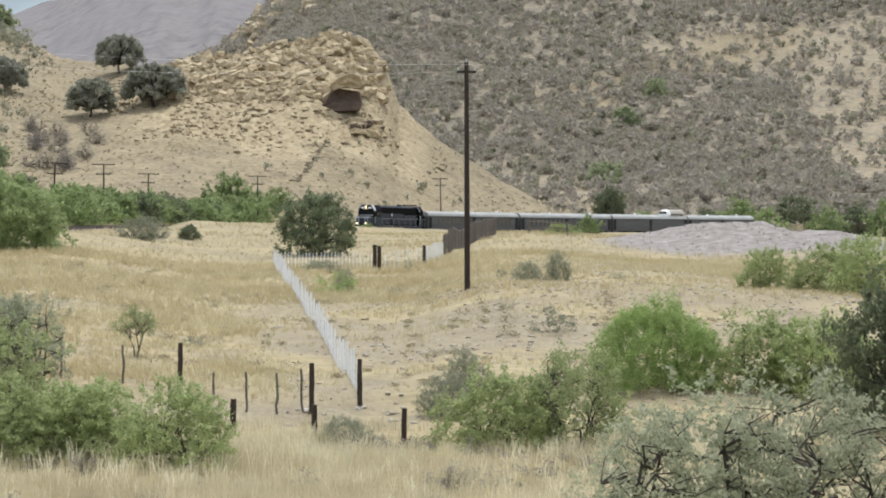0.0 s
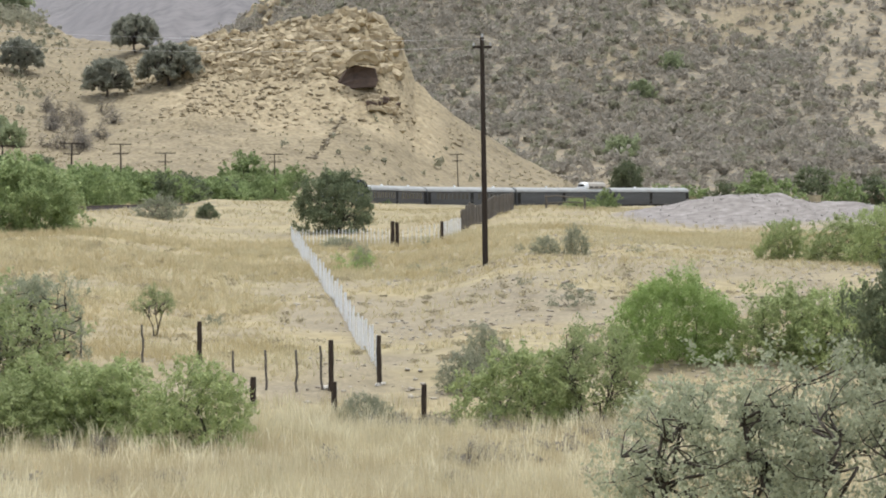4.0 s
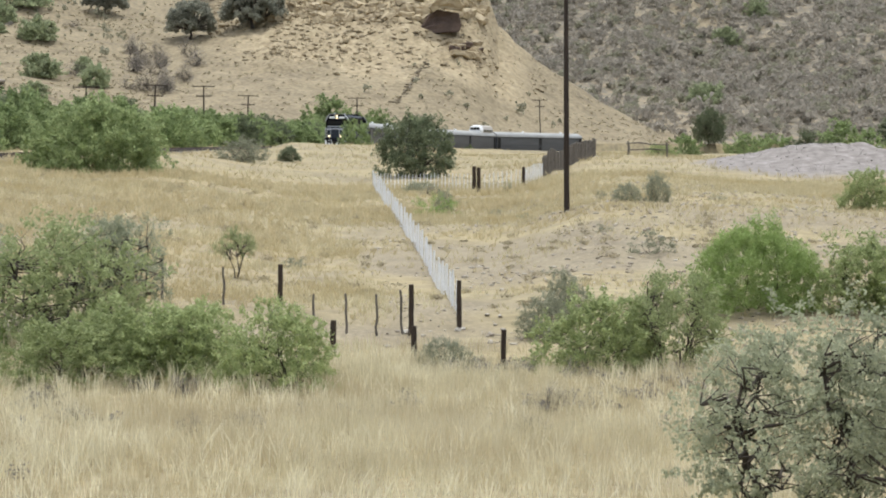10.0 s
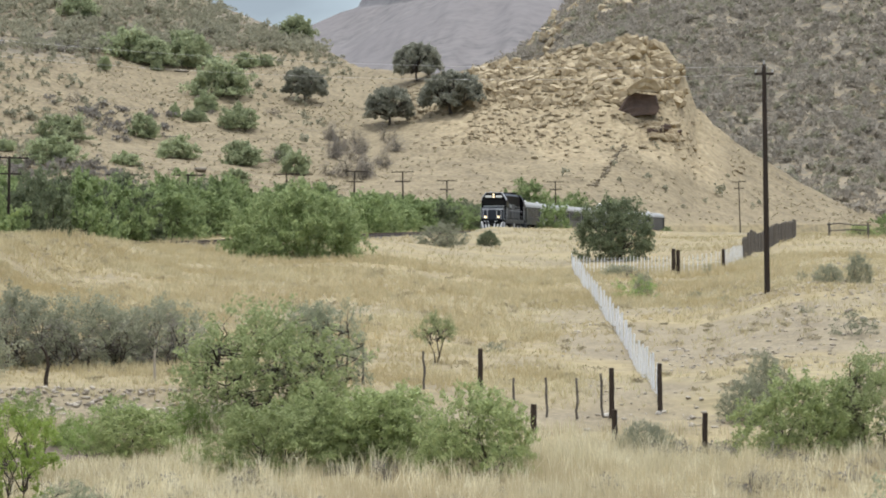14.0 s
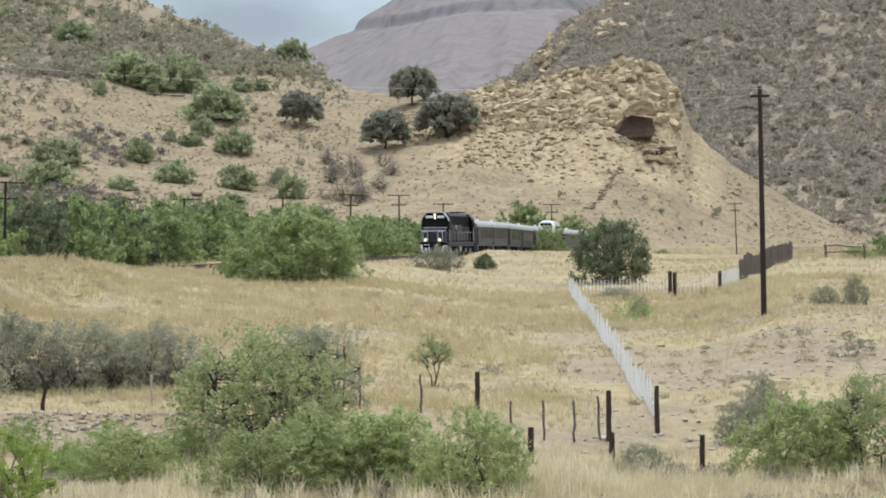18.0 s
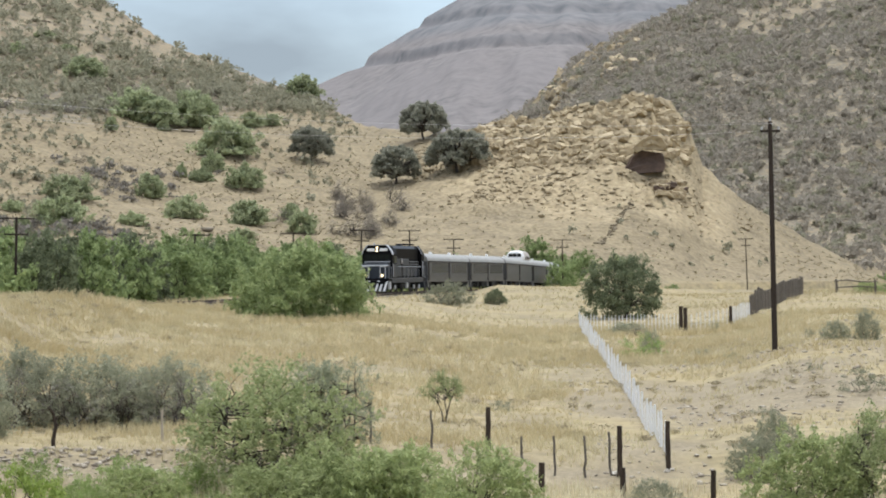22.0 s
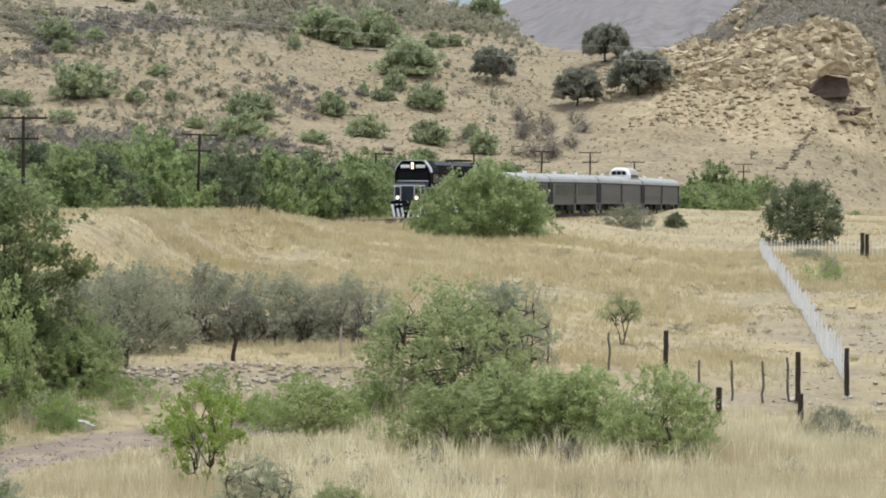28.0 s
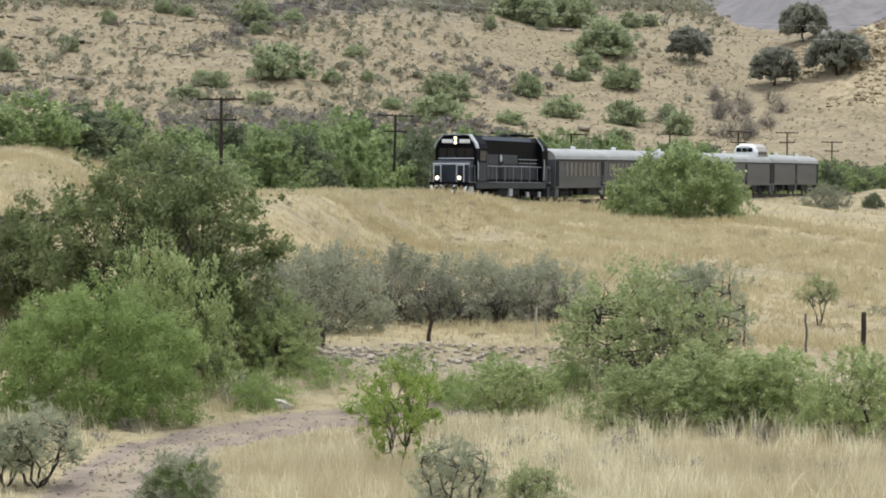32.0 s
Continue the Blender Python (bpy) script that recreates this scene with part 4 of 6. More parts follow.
def truck(parent, y, axles, black):
    t = part("truck", Shape().box(-1.12, -0.98, y - axles[-1] - 0.75, y + axles[-1] + 0.75, 0.42, 0.82, 0.06).box(0.98, 1.12, y - axles[-1] - 0.75, y + axles[-1] + 0.75, 0.42, 0.82, 0.06)
             .box(-0.95, 0.95, y - 0.35, y + 0.35, 0.5, 0.95, 0.05), black, parent)
    for a in axles if len(axles) > 1 else (-axles[0], axles[0]):
        for sx in (-1, 1):
            w = Shape().disc((sx * 0.755, y + a, 0.5), (1, 0, 0), 0.5, 0.065, 18).disc((sx * 0.70, y + a, 0.5), (1, 0, 0), 0.53, 0.015, 18)
            part("wheel", w, TYRE_STEEL, t)
            part("axle_box", Shape().box(sx * 1.16 - 0.09, sx * 1.16 + 0.09, y + a - 0.27, y + a + 0.27, 0.30, 0.74, 0.04), SILVER if black is BLACK_PAINT else black, t)


def locomotive():
    lo = thing("locomotive", "black and slate diesel locomotive, lamps lit, striped pilot", "locomotive", "train")
    part("frame", Shape().box(-1.5, 1.5, -8.5 - 1.9, 8.5, 1.12, 1.42, 0.04).box(-1.0, 1.0, -10.6, 8.8, 0.85, 1.12, 0.04), BLACK_PAINT, lo)
    for sx in (-1, 1):
        part("side_sill", Shape().box(min(sx * 1.47, sx * 1.53), max(sx * 1.47, sx * 1.53), -9.1, 6.9, 0.98, 1.40, 0.01), GREY_PAINT, lo)
        part("walkway_edge", Shape().box(sx * 1.50, sx * 1.56, -10.3, 8.4, 1.40, 1.44, 0.01), RAIL_GREY, lo, "pale worn walkway edge")
    # short hood with its sloping top
    nose = [(6.85, 1.42), (8.05, 1.42), (8.05, 2.55), (7.85, 2.80), (6.85, 2.86)]
    part("nose", Shape().prism(nose, "x", -1.36, 1.36), GREY_PAINT, lo, "slate-grey low nose")
    part("nose_lip", Shape().box(-1.38, 1.38, 7.86, 8.10, 2.56, 2.66, 0.02), SILVER, lo)
    # cab: bevelled roof
    cab = [(-1.58, 1.42), (1.58, 1.42), (1.58, 3.66), (1.46, 3.98), (0.98, 4.54), (-0.98, 4.54), (-1.46, 3.98), (-1.58, 3.66)]
    part("cab", Shape().prism(cab, "y", 4.55, 7.0), BLACK_PAINT, lo, "glossy black cab with bevelled roof")
    for sx in (-1, 1):
        part("cab_corner", Shape().prism([(sx * 1.02, 4.53), (sx * 1.48, 3.99), (sx * 1.61, 3.64), (sx * 1.64, 3.66), (sx * 1.51, 4.02), (sx * 1.04, 4.57)], "y", 6.62, 7.16), SILVER, lo, "pale bevelled corner of the cab roof")
        part("cab_door", Shape().box(sx * 1.582, sx * 1.60, 4.62, 4.95, 1.6, 3.4, 0.01), GREY_PAINT, lo)
        part("grab_iron", Shape().tube([(sx * 1.64, 6.9, 1.6), (sx * 1.66, 6.9, 2.7), (sx * 1.60, 6.9, 2.75)], 0.035, 6), SILVER, lo, "pale grab iron")
        part("cab_panel", Shape().box(sx * 1.582, sx * 1.60, 4.98, 6.9, 1.5, 2.72, 0.01), GREY_PAINT, lo, "slate-grey lower side of the cab")
    part("cab_visor", Shape().prism([(-1.60, 3.66), (-1.48, 4.0), (-0.99, 4.58), (0.99, 4.58), (1.48, 4.0), (1.60, 3.66), (1.56, 3.66), (1.44, 3.97), (0.97, 4.53), (-0.97, 4.53), (-1.44, 3.97), (-1.56, 3.66)], "y", 6.8, 7.2), SILVER, lo, "pale edge of the cab roof")
    for x0, x1 in ((-1.30, -0.72), (-0.66, -0.04), (0.04, 0.66), (0.72, 1.30)):
        part("windshield", Shape().box(x0, x1, 7.002, 7.04, 3.05, 3.66, 0.02), GLASS_DARK, lo, "dark glass windscreen")
    part("window_sill", Shape().box(-1.36, 1.36, 7.005, 7.08, 2.93, 3.02, 0.01), SILVER, lo)
    for sx in (-1, 1):
        part("number_board", Shape().box(sx * 0.66 - 0.42, sx * 0.66 + 0.42, 7.002, 7.10, 3.98, 4.24, 0.05), BOARD, lo, "lit pale number board")
        part("side_window", Shape().box(sx * 1.582, sx * 1.61, 5.0, 6.4, 2.85, 3.5, 0.01), GLASS_DARK, lo)
        part("emblem", Shape().disc((sx * 1.22, 0.65, 3.05), (1, 0, 0), 0.24, 0.03, 20), SILVER, lo, "round white emblem on the hood")
    part("headlamp_housing", Shape().box(-0.2, 0.2, 7.002, 7.15, 3.92, 4.42, 0.05), BLACK_PAINT, lo)
    for z in (4.03, 4.31):
        part("headlamp", Shape().disc((0, 7.17, z), (0, 1, 0), 0.12, 0.03, 14), LAMP, lo, "glowing headlamp")
    for sx in (-1, 1):
        part("ditch_light_case", Shape().box(sx * 0.83 - 0.19, sx * 0.83 + 0.19, 8.42, 8.60, 1.50, 1.88, 0.04), BLACK_PAINT, lo)
        part("ditch_light", Shape().disc((sx * 0.83, 8.62, 1.69), (0, 1, 0), 0.145, 0.03, 14), LAMP, lo, "glowing ditch light")
    # pilot with fanned stripes
    pilot = part("pilot", Shape().add([(-1.45, 8.52, 1.3), (1.45, 8.52, 1.3), (1.3, 8.62, 0.12), (-1.3, 8.62, 0.12), (0, 8.80, 1.2), (0, 9.0, 0.12), (-1.45, 8.3, 1.3), (1.45, 8.3, 1.3), (1.3, 8.3, 0.12), (-1.3, 8.3, 0.12)],
                                       [(0, 4, 5, 3), (4, 1, 2, 5), (0, 6, 7, 1, 4), (3, 5, 2, 8, 9), (0, 3, 9, 6), (1, 7, 8, 2), (6, 9, 8, 7)]), BLACK_PAINT, lo, "black snow-plough pilot with white stripes")
    for sx in (-1, 1):
        for a, b in ((0.10, 0.30), (0.50, 0.72), (0.92, 1.16)):
            def yy(x, z):
                return 8.80 + 0.2 * (1.2 - z) - x * 0.2 + 0.015
            q = [(a + 0.30, 1.22), (b + 0.30, 1.22), (b, 0.14), (a, 0.14)]
            q = [(min(x, 1.44), z) for x, z in q]
            part("stripe", Shape().add([(sx * x, yy(x, z), z) for x, z in q] + [(sx * x, yy(x, z) - 0.03, z) for x, z in q], [(0, 1, 2, 3), (7, 6, 5, 4), (0, 4, 5, 1), (1, 5, 6, 2), (2, 6, 7, 3), (3, 7, 4, 0)]), DOME_WHITE, pilot)
    part("coupler", Shape().box(-0.14, 0.14, 8.5, 9.15, 0.75, 1.02, 0.05), UNDER, lo)
    # long hood under a cab-wide roof, slate doors, a full-width rear end
    part("long_hood", Shape().box(-1.16, 1.16, -8.0, 4.57, 1.42, 3.75, 0.02), BLACK_PAINT, lo, "black engine hood")
    roof = [(1.17, 3.70), (1.17, 4.22), (1.02, 4.44), (0.78, 4.54), (-0.78, 4.54), (-1.02, 4.44), (-1.17, 4.22), (-1.17, 3.70)]
    part("hood_roof", Shape().prism(roof, "y", -8.02, 4.54), BLACK_PAINT, lo, "black hood roof with rounded edges")
    part("rear_end", Shape().prism(cab, "y", -9.4, -8.02), BLACK_PAINT, lo, "black full-width rear end of the hood")
    for sx in (-1, 1):
        part("roof_edge", Shape().prism([(sx * 1.02, 4.445), (sx * 1.17, 4.225), (sx * 1.20, 4.24), (sx * 1.04, 4.47)], "y", -6.5, 4.5), GREY_PAINT, lo, "slate-grey roof edge")
        for k in range(12):
            y0 = -7.8 + k * 0.98
            part("hood_door", Shape().box(min(sx * 1.162, sx * 1.19), max(sx * 1.162, sx * 1.19), y0, y0 + 0.90, 1.62, 2.60, 0.01), GREY_PAINT, lo)
        for y0, y1 in ((1.2, 4.4), (-3.2, 0.1)):
            part("upper_panel", Shape().box(min(sx * 1.162, sx * 1.20), max(sx * 1.162, sx * 1.20), y0, y1, 2.64, 3.28, 0.02), GREY_PAINT, lo, "slate-grey upper hood panel")
        part("intake", Shape().box(min(sx * 1.162, sx * 1.21), max(sx * 1.162, sx * 1.21), 0.2, 1.1, 1.62, 3.28, 0.02), UNDER, lo, "black air intake")
        for z in (2.72, 2.98):
            part("door_hinge_rail", Shape().box(min(sx * 1.162, sx * 1.23), max(sx * 1.162, sx * 1.23), -7.9, -3.4, z, z + 0.05), RAIL_GREY, lo)
        part("rear_corner", Shape().prism([(sx * 1.02, 4.53), (sx * 1.48, 3.99), (sx * 1.61, 3.64), (sx * 1.64, 3.66), (sx * 1.51, 4.02), (sx * 1.04, 4.57)], "y", -8.2, -8.02), RAIL_GREY, lo, "pale bevelled edge of the rear end")
        part("rear_grab_iron", Shape().tube([(sx * 1.62, -8.3, 1.6), (sx * 1.66, -8.3, 3.0), (sx * 1.60, -8.3, 3.05)], 0.045, 6), SILVER, lo, "pale grab iron")
        part("rear_side_panel", Shape().box(sx * 1.582, sx * 1.60, -9.3, -8.1, 1.5, 2.6, 0.01), GREY_PAINT, lo)
        for k in range(4):
            y0 = -7.6 + k * 1.05
            part("louvre", Shape().box(min(sx * 1.162, sx * 1.20), max(sx * 1.162, sx * 1.20), y0, y0 + 0.95, 2.75, 3.25, 0.02), BLACK_PAINT, lo)
        part("side_step", Shape().box(min(sx * 1.2, sx * 1.5), max(sx * 1.2, sx * 1.5), -1.3, -0.6, 0.4, 1.12, 0.04), SILVER, lo, "pale side ladder")
    for y in (-8.8, -7.4, -6.0):
        part("roof_fan", Shape().disc((0, y, 4.70), (0, 0, 1), 0.6, 0.07, 18), BLACK_PAINT, lo)
    part("exhaust_stack", Shape().box(-0.3, 0.3, -4.2, -3.4, 4.3, 4.75, 0.05), UNDER, lo)
    part("horn", Shape().tube([(0.5, 5.5, 4.55), (0.5, 6.1, 4.68)], [0.04, 0.09], 8), SILVER, lo)
    # handrails
    for sx in (-1, 1):
        pts = [(sx * 1.48, 8.35, 1.45), (sx * 1.48, 8.35, 2.45), (sx * 1.48, 7.1, 2.5), (sx * 1.48, 7.1, 1.5)]
        part("handrail", Shape().tube(pts, 0.024, 6), RAIL_GREY, lo, "grey handrail")
        part("handrail", Shape().tube([(sx * 1.48, 4.4, 1.5), (sx * 1.48, 4.4, 2.5), (sx * 1.48, -10.2, 2.5), (sx * 1.48, -10.2, 1.45)], 0.03, 6), RAIL_GREY, lo, "grey handrail")
        for y in np.arange(-9, 4.3, 1.9):
            part("stanchion", Shape().tube([(sx * 1.48, y, 1.45), (sx * 1.48, y, 2.5)], 0.024, 6), RAIL_GREY, lo)
        part("front_rail", Shape().tube([(sx * 0.60, 8.52, 1.45), (sx * 0.60, 8.52, 2.52), (sx * 1.14, 8.52, 2.52), (sx * 1.14, 8.52, 1.45)], 0.055, 6), SILVER, lo, "white front rail hoop")
        for y in (7.9, -9.8):
            part("step", Shape().box(sx * 1.1, sx * 1.5, y - 0.35, y + 0.35, 0.35, 1.12, 0.04), SILVER if y > 0 else GREY_PAINT, lo)
    part("fuel_tank", Shape().box(-1.35, 1.35, -3.4, 1.6, 0.35, 1.1, 0.18), UNDER, lo)
    for y in (5.3, -7.1):
        truck(lo, y, (1.4,), BLACK_PAINT)
    # the body stands a little taller above the frame
    for ob in lo.children:
        for v in ob.data.vertices:
            v.co.z += 0.085 * max(0.0, v.co.z - 1.1)
    return lo


def passenger_car(dome=False, windows=True):
    car = thing("passenger_car", "dark grey passenger carriage with pale curved roof", "train carriage", "train")
    L = 11.85
    part("body", Shape().prism([(-1.5, 1.0), (1.5, 1.0), (1.53, 1.4), (1.53, 3.25), (-1.53, 3.25), (-1.53, 1.4)], "y", -L, L), CAR_SIDE, car, "dull grey metal body")
    arc = [(1.57 * math.cos(a), 3.25 + 0.86 * math.sin(a) ** 0.8) for a in np.linspace(0.02, math.pi - 0.02, 13)]
    part("roof", Shape().prism([(-1.57, 3.2), (1.57, 3.2)] + arc, "y", -L, L), CAR_ROOF, car, "light grey curved roof")
    # black strips stand in for the shadow line under the roof edge
    part("eave_shadow", Shape().box(1.57, 1.62, -L, L, 3.16, 3.26).box(-1.62, -1.57, -L, L, 3.16, 3.26), UNDER, car)
    for sx in (-1, 1):
        for k in range(20 if windows else 0):
            y0 = -L + 0.75 + k * 1.1
            if abs(y0 + 0.4) < 1.0 or k > 18 or k < 1:
                continue
            part("window", Shape().box(sx * 1.532, sx * 1.552, y0, y0 + 0.62, 1.95, 3.0, 0.01), WINDOW, car, "tinted window mirroring the hills")
        for z in (1.55, 1.72, 1.89):
            part("side_rib", Shape().box(sx * 1.532, sx * 1.56, -L + 0.9, L - 0.9, z, z + 0.05), CAR_SIDE, car)
        for y in (-L + 0.55, 0.0, L - 0.55):
            d = part("door", Shape().box(sx * 1.533, sx * 1.558, y - 0.37, y + 0.37, 1.15, 3.12, 0.01), UNDER, car, "dark recessed vestibule door")
            part("door_step", Shape().box(sx * 1.12, sx * 1.5, y - 0.42, y + 0.42, 0.38, 0.98, 0.03), CAR_SIDE, d)
    for y in (-L, L):
        s = 1 if y > 0 else -1
        part("end_frame", Shape().box(-0.75, 0.75, min(y, y + s * 0.3), max(y, y + s * 0.3), 1.1, 3.35, 0.05), UNDER, car, "black end diaphragm")
        part("coupler", Shape().box(-0.13, 0.13, min(y, y + s * 0.32), max(y, y + s * 0.32), 0.75, 0.98, 0.03), UNDER, car)
    for y, ln, x in ((-4.2, 2.2, -0.2), (-1.6, 1.4, 0.2), (1.9, 2.4, -0.1), (4.6, 1.4, 0.1)):
        part("underfloor_box", Shape().box(-1.25 + x, 1.25 + x, y - ln / 2, y + ln / 2, 0.42, 0.99, 0.05), UNDER, car)
    part("centre_sill", Shape().box(-0.4, 0.4, -L + 0.3, L - 0.3, 0.7, 1.0), UNDER, car)
    for y in (-8.2, 8.2):
        truck(car, y, (1.25,), UNDER)
    for y in (-7.6, 3.0):
        part("roof_vent", Shape().box(-0.16, 0.16, y - 0.2, y + 0.2, 4.05, 4.32, 0.05), DOME_WHITE, car, "small white roof vent")
    if not windows:
        tagged(car, "dark grey windowless baggage carriage with pale curved roof")
    if dome:
        tagged(car, "dark grey observation carriage with white glazed roof dome")
        y0, y1 = -11.3, -6.0
        outline = [(-1.22, 3.9), (-1.22, 4.35), (-1.0, 4.85), (-0.55, 5.12), (0.55, 5.12), (1.0, 4.85), (1.22, 4.35), (1.22, 3.9)]
        dm = part("dome", Shape().prism(outline, "y", y0, y1 - 0.8), DOME_TAN, car, "tan-sided roof dome")
        front = Shape()
        n = len(outline)
        rings = [[(u * k, y, 3.9 + (v - 3.9) * k) for u, v in outline] for y, k in ((y1 - 0.8, 1.0), (y1 - 0.35, 0.96), (y1, 0.84))]
        front.add([p for r in rings for p in r], [(i * n + k, i * n + (k + 1) % n, (i + 1) * n + (k + 1) % n, (i + 1) * n + k) for i in range(2) for k in range(n)] + [tuple(range(2 * n, 3 * n))])
        part("dome_front", front, DOME_WHITE, dm, "white rounded dome front")
        for x0, x1 in ((-0.82, -0.3), (-0.25, 0.25), (0.3, 0.82)):
            part("dome_pane", Shape().box(x0, x1, y1 - 0.005, y1 + 0.02, 4.3, 4.72, 0.02), GLASS_DARK, dm)
        for sx in (-1, 1):
            for k in range(3):
                part("dome_pane", Shape().box(sx * 1.19, sx * 1.235, y0 + 0.6 + k * 1.35, y0 + 1.7 + k * 1.35, 4.02, 4.34, 0.01), WINDOW, dm)
    return car


engine = locomotive()
first_car = passenger_car()
cars = [first_car, copy_thing(first_car, Matrix.Identity(4)), passenger_car(True, False), passenger_car(False, False)]
# second by second: how far down the line (northing) the engine's front has come
NORTHING = ((0, 472.6), (4, 444.2), (8, 410.5), (12, 374.3), (16, 337.7), (20, 301.7), (24, 266.4), (28, 231.5), (32, 195.5))
_fit = np.polyfit([p[0] for p in NORTHING], [float(np.interp(-p[1], -TY, TS)) for p in NORTHING], 4)


def on_rails(t, back, half):
    """The pose at t seconds of a vehicle whose middle is that far behind the engine's front, on trucks half a span either way."""
    s = float(np.polyval(_fit, t)) - back
    a, b = on_track(s + half), on_track(s - half)
    way, mid = a - b, (a + b) / 2
    return pose(*mid, math.degrees(math.atan2(way.z, math.hypot(way.x, way.y))), 0, math.degrees(math.atan2(-way.x, way.y)))


def motions():
    for ob, back, half in [(engine, 8.9, 5.3)] + [(c, 19.9 + 12.1 + 24.2 * k, 8.2) for k, c in enumerate(cars)]:
        walk(ob, [(t, on_rails(t, back, half)) for t in range(33)])


# ---- plants: kind, bearing, distance, width, height ----
for row in (
    ("deep", -2.20, 230.5, 7.2, 5.3),
    ("gray", -5.70, 255.0, 4.7, 2.3, None, "low rounded grey-green bush near the railway"),
    ("deep", -4.77, 269.5, 2.5, 1.5, None, "small rounded dark green bush near the railway"),
    ("deep", 3.71, 606.0, 8.4, 8.0, None, "dark green round-crowned tree beyond the railway"),
    ("green", 6.86, 165.8, 3.1, 2.5),
    ("green", 8.04, 163.8, 4.5, 2.6),
    ("green", 8.82, 159.5, 4.0, 3.5),
    ("gray", 2.07, 161.5, 1.9, 1.1, None, "low straggly grey-green shrub on bare ground"),
    ("gray", 2.68, 161.8, 1.7, 1.8, None, "leaning grey-green shrub on bare ground"),
    ("weed", 1.56, 171.2, 0.7, 0.6),
    ("weed", 2.59, 131.2, 2.5, 1.1),
    ("weed", -0.33, 200.2, 1.1, 0.9),
    ("herb", -1.77, 174.8, 3.0, 1.3),
    ("dome", 4.64, 109.0, 5.4, 3.6),
    ("green", 6.91, 109.5, 4.9, 3.0),
    ("green", 8.15, 108.2, 4.6, 3.2),
    ("green", 1.55, 93.8, 4.5, 2.8),
    ("olive", 3.04, 93.8, 4.3, 3.6),
    ("gray", 0.45, 103.0, 2.4, 1.7),
    ("gray", 0.84, 106.5, 1.9, 1.8, None, "slender grey-green thorn bush on stony ground"),
    ("deep", 9.6, 99.0, 5.2, 6.0),
    ("mesquite", 5.3, 53.5, 5.4, 5.0),
    ("mesquite", 7.9, 53.0, 5.6, 5.3),
    ("gray", -1.61, 95.0, 2.1, 1.1),
    ("sparse", -5.83, 120.5, 2.3, 2.2, None, "small open grey-green tree alone on the grass slope"),
    ("mesquite", -8.2, 101.0, 4.3, 4.6, None, "open grey-green mesquite with dark leaning limbs"),
    ("green", -6.80, 89.8, 4.1, 2.7),
    ("green", -5.04, 87.0, 3.9, 2.8),
    ("green", -8.27, 90.5, 3.8, 2.6),
    ("gray", -14.25, 117.2, 5.0, 3.3),
    ("gray", -12.90, 118.0, 5.2, 3.0),
    ("gray", -11.37, 120.0, 5.0, 2.8),
    ("green", -9.16, 88.8, 4.6, 2.2),
    ("green", -7.33, 90.0, 4.5, 2.5),
    ("bright", -14.26, 86.5, 3.0, 2.4),
    ("mesquite", -13.2, 64.5, 2.5, 2.1, None, "open grey-green feathery bush in the dry grass"),
    ("olive", -11.6, 65.2, 1.9, 1.4),
    ("green", -12.01, 95.0, 3.6, 1.8),
    ("weed", -4.68, 128.5, 0.9, 0.5),
    ("dark", -19.18, 102.8, 10.3, 8.1),
    ("dark", -22.00, 106.0, 3.7, 4.2),
    ("dome", -20.55, 91.8, 7.5, 4.6),
    ("green", -19.0, 97.5, 5.0, 5.4),
    ("gray", -17.2, 109.0, 4.6, 3.4),
    ("gray", -15.64, 111.0, 4.8, 3.5),
    ("olive", -9.33, 99.0, 7.6, 4.4),
    ("green", -16.90, 101.8, 3.4, 2.2),
    ("bright", -14.31, 75.5, 2.3, 2.9),
    ("dome", -18.72, 67.5, 2.0, 1.15, None, "small fresh-green bush beside the farm track"),
    ("mesquite", -22.25, 72.2, 2.3, 1.8, None, "pale grey-green feathery bush beside the farm track"),
    ("weed", -17.58, 95.5, 2.0, 1.1),
    ("mound", -8.62, 204.0, 10.4, 5.6),
    ("thicket", -4.03, 483.5, 12.2, 6.8),
    ("thicket", -3.35, 489.5, 6.8, 4.9),
):
    plant(*row)
for row in (
    ("oak", -8.49, 638, 10.8, 8.3),
    ("oak", -6.19, 672, 12.6, 9.6),
    ("oak", -6.78, 612, 11.4, 8.8),
    ("oak", -5.51, 614, 15.4, 10.0),
    ("scrub", -10.19, 636, 14.2, 8.1),
    ("scrub", -10.46, 616, 5.5, 4.3),
    ("scrub", -9.82, 592, 8.0, 5.0),
    ("scrub", -11.73, 574, 5.8, 5.1),
    ("scrub", -13.33, 550, 9.9, 4.8),
    ("scrub", -13.54, 514, 9.7, 5.1),
    ("scrub", -9.75, 546, 8.5, 4.8),
    ("scrub", -11.05, 550, 8.6, 4.2),
    ("scrub", -8.91, 556, 3.7, 3.1),
    ("scrub", -12.00, 672, 13.6, 7.4),
    ("scrub", -10.81, 678, 12.1, 8.9),
    ("scrub", -11.61, 670, 12.0, 6.6),
    ("scrub", -8.64, 748, 10.1, 5.7),
    ("scrub", -13.01, 710, 9.5, 5.5),
    ("scrub", -9.67, 678, 6.0, 3.7),
    ("scrub", -16.81, 554, 12.4, 6.7),
    ("scrub", -22.23, 554, 4.9, 4.3),
    ("scrub", -17.27, 624, 9.7, 5.5),
    ("scrub", 3.68, 820, 11.0, 6.3),
    ("scrub", 4.02, 938, 8.4, 6.2),
    ("scrub", 4.65, 976, 8.7, 6.5),
    ("scrub", -8.67, 540, 5.6, 4.6),
):
    plant(*row)
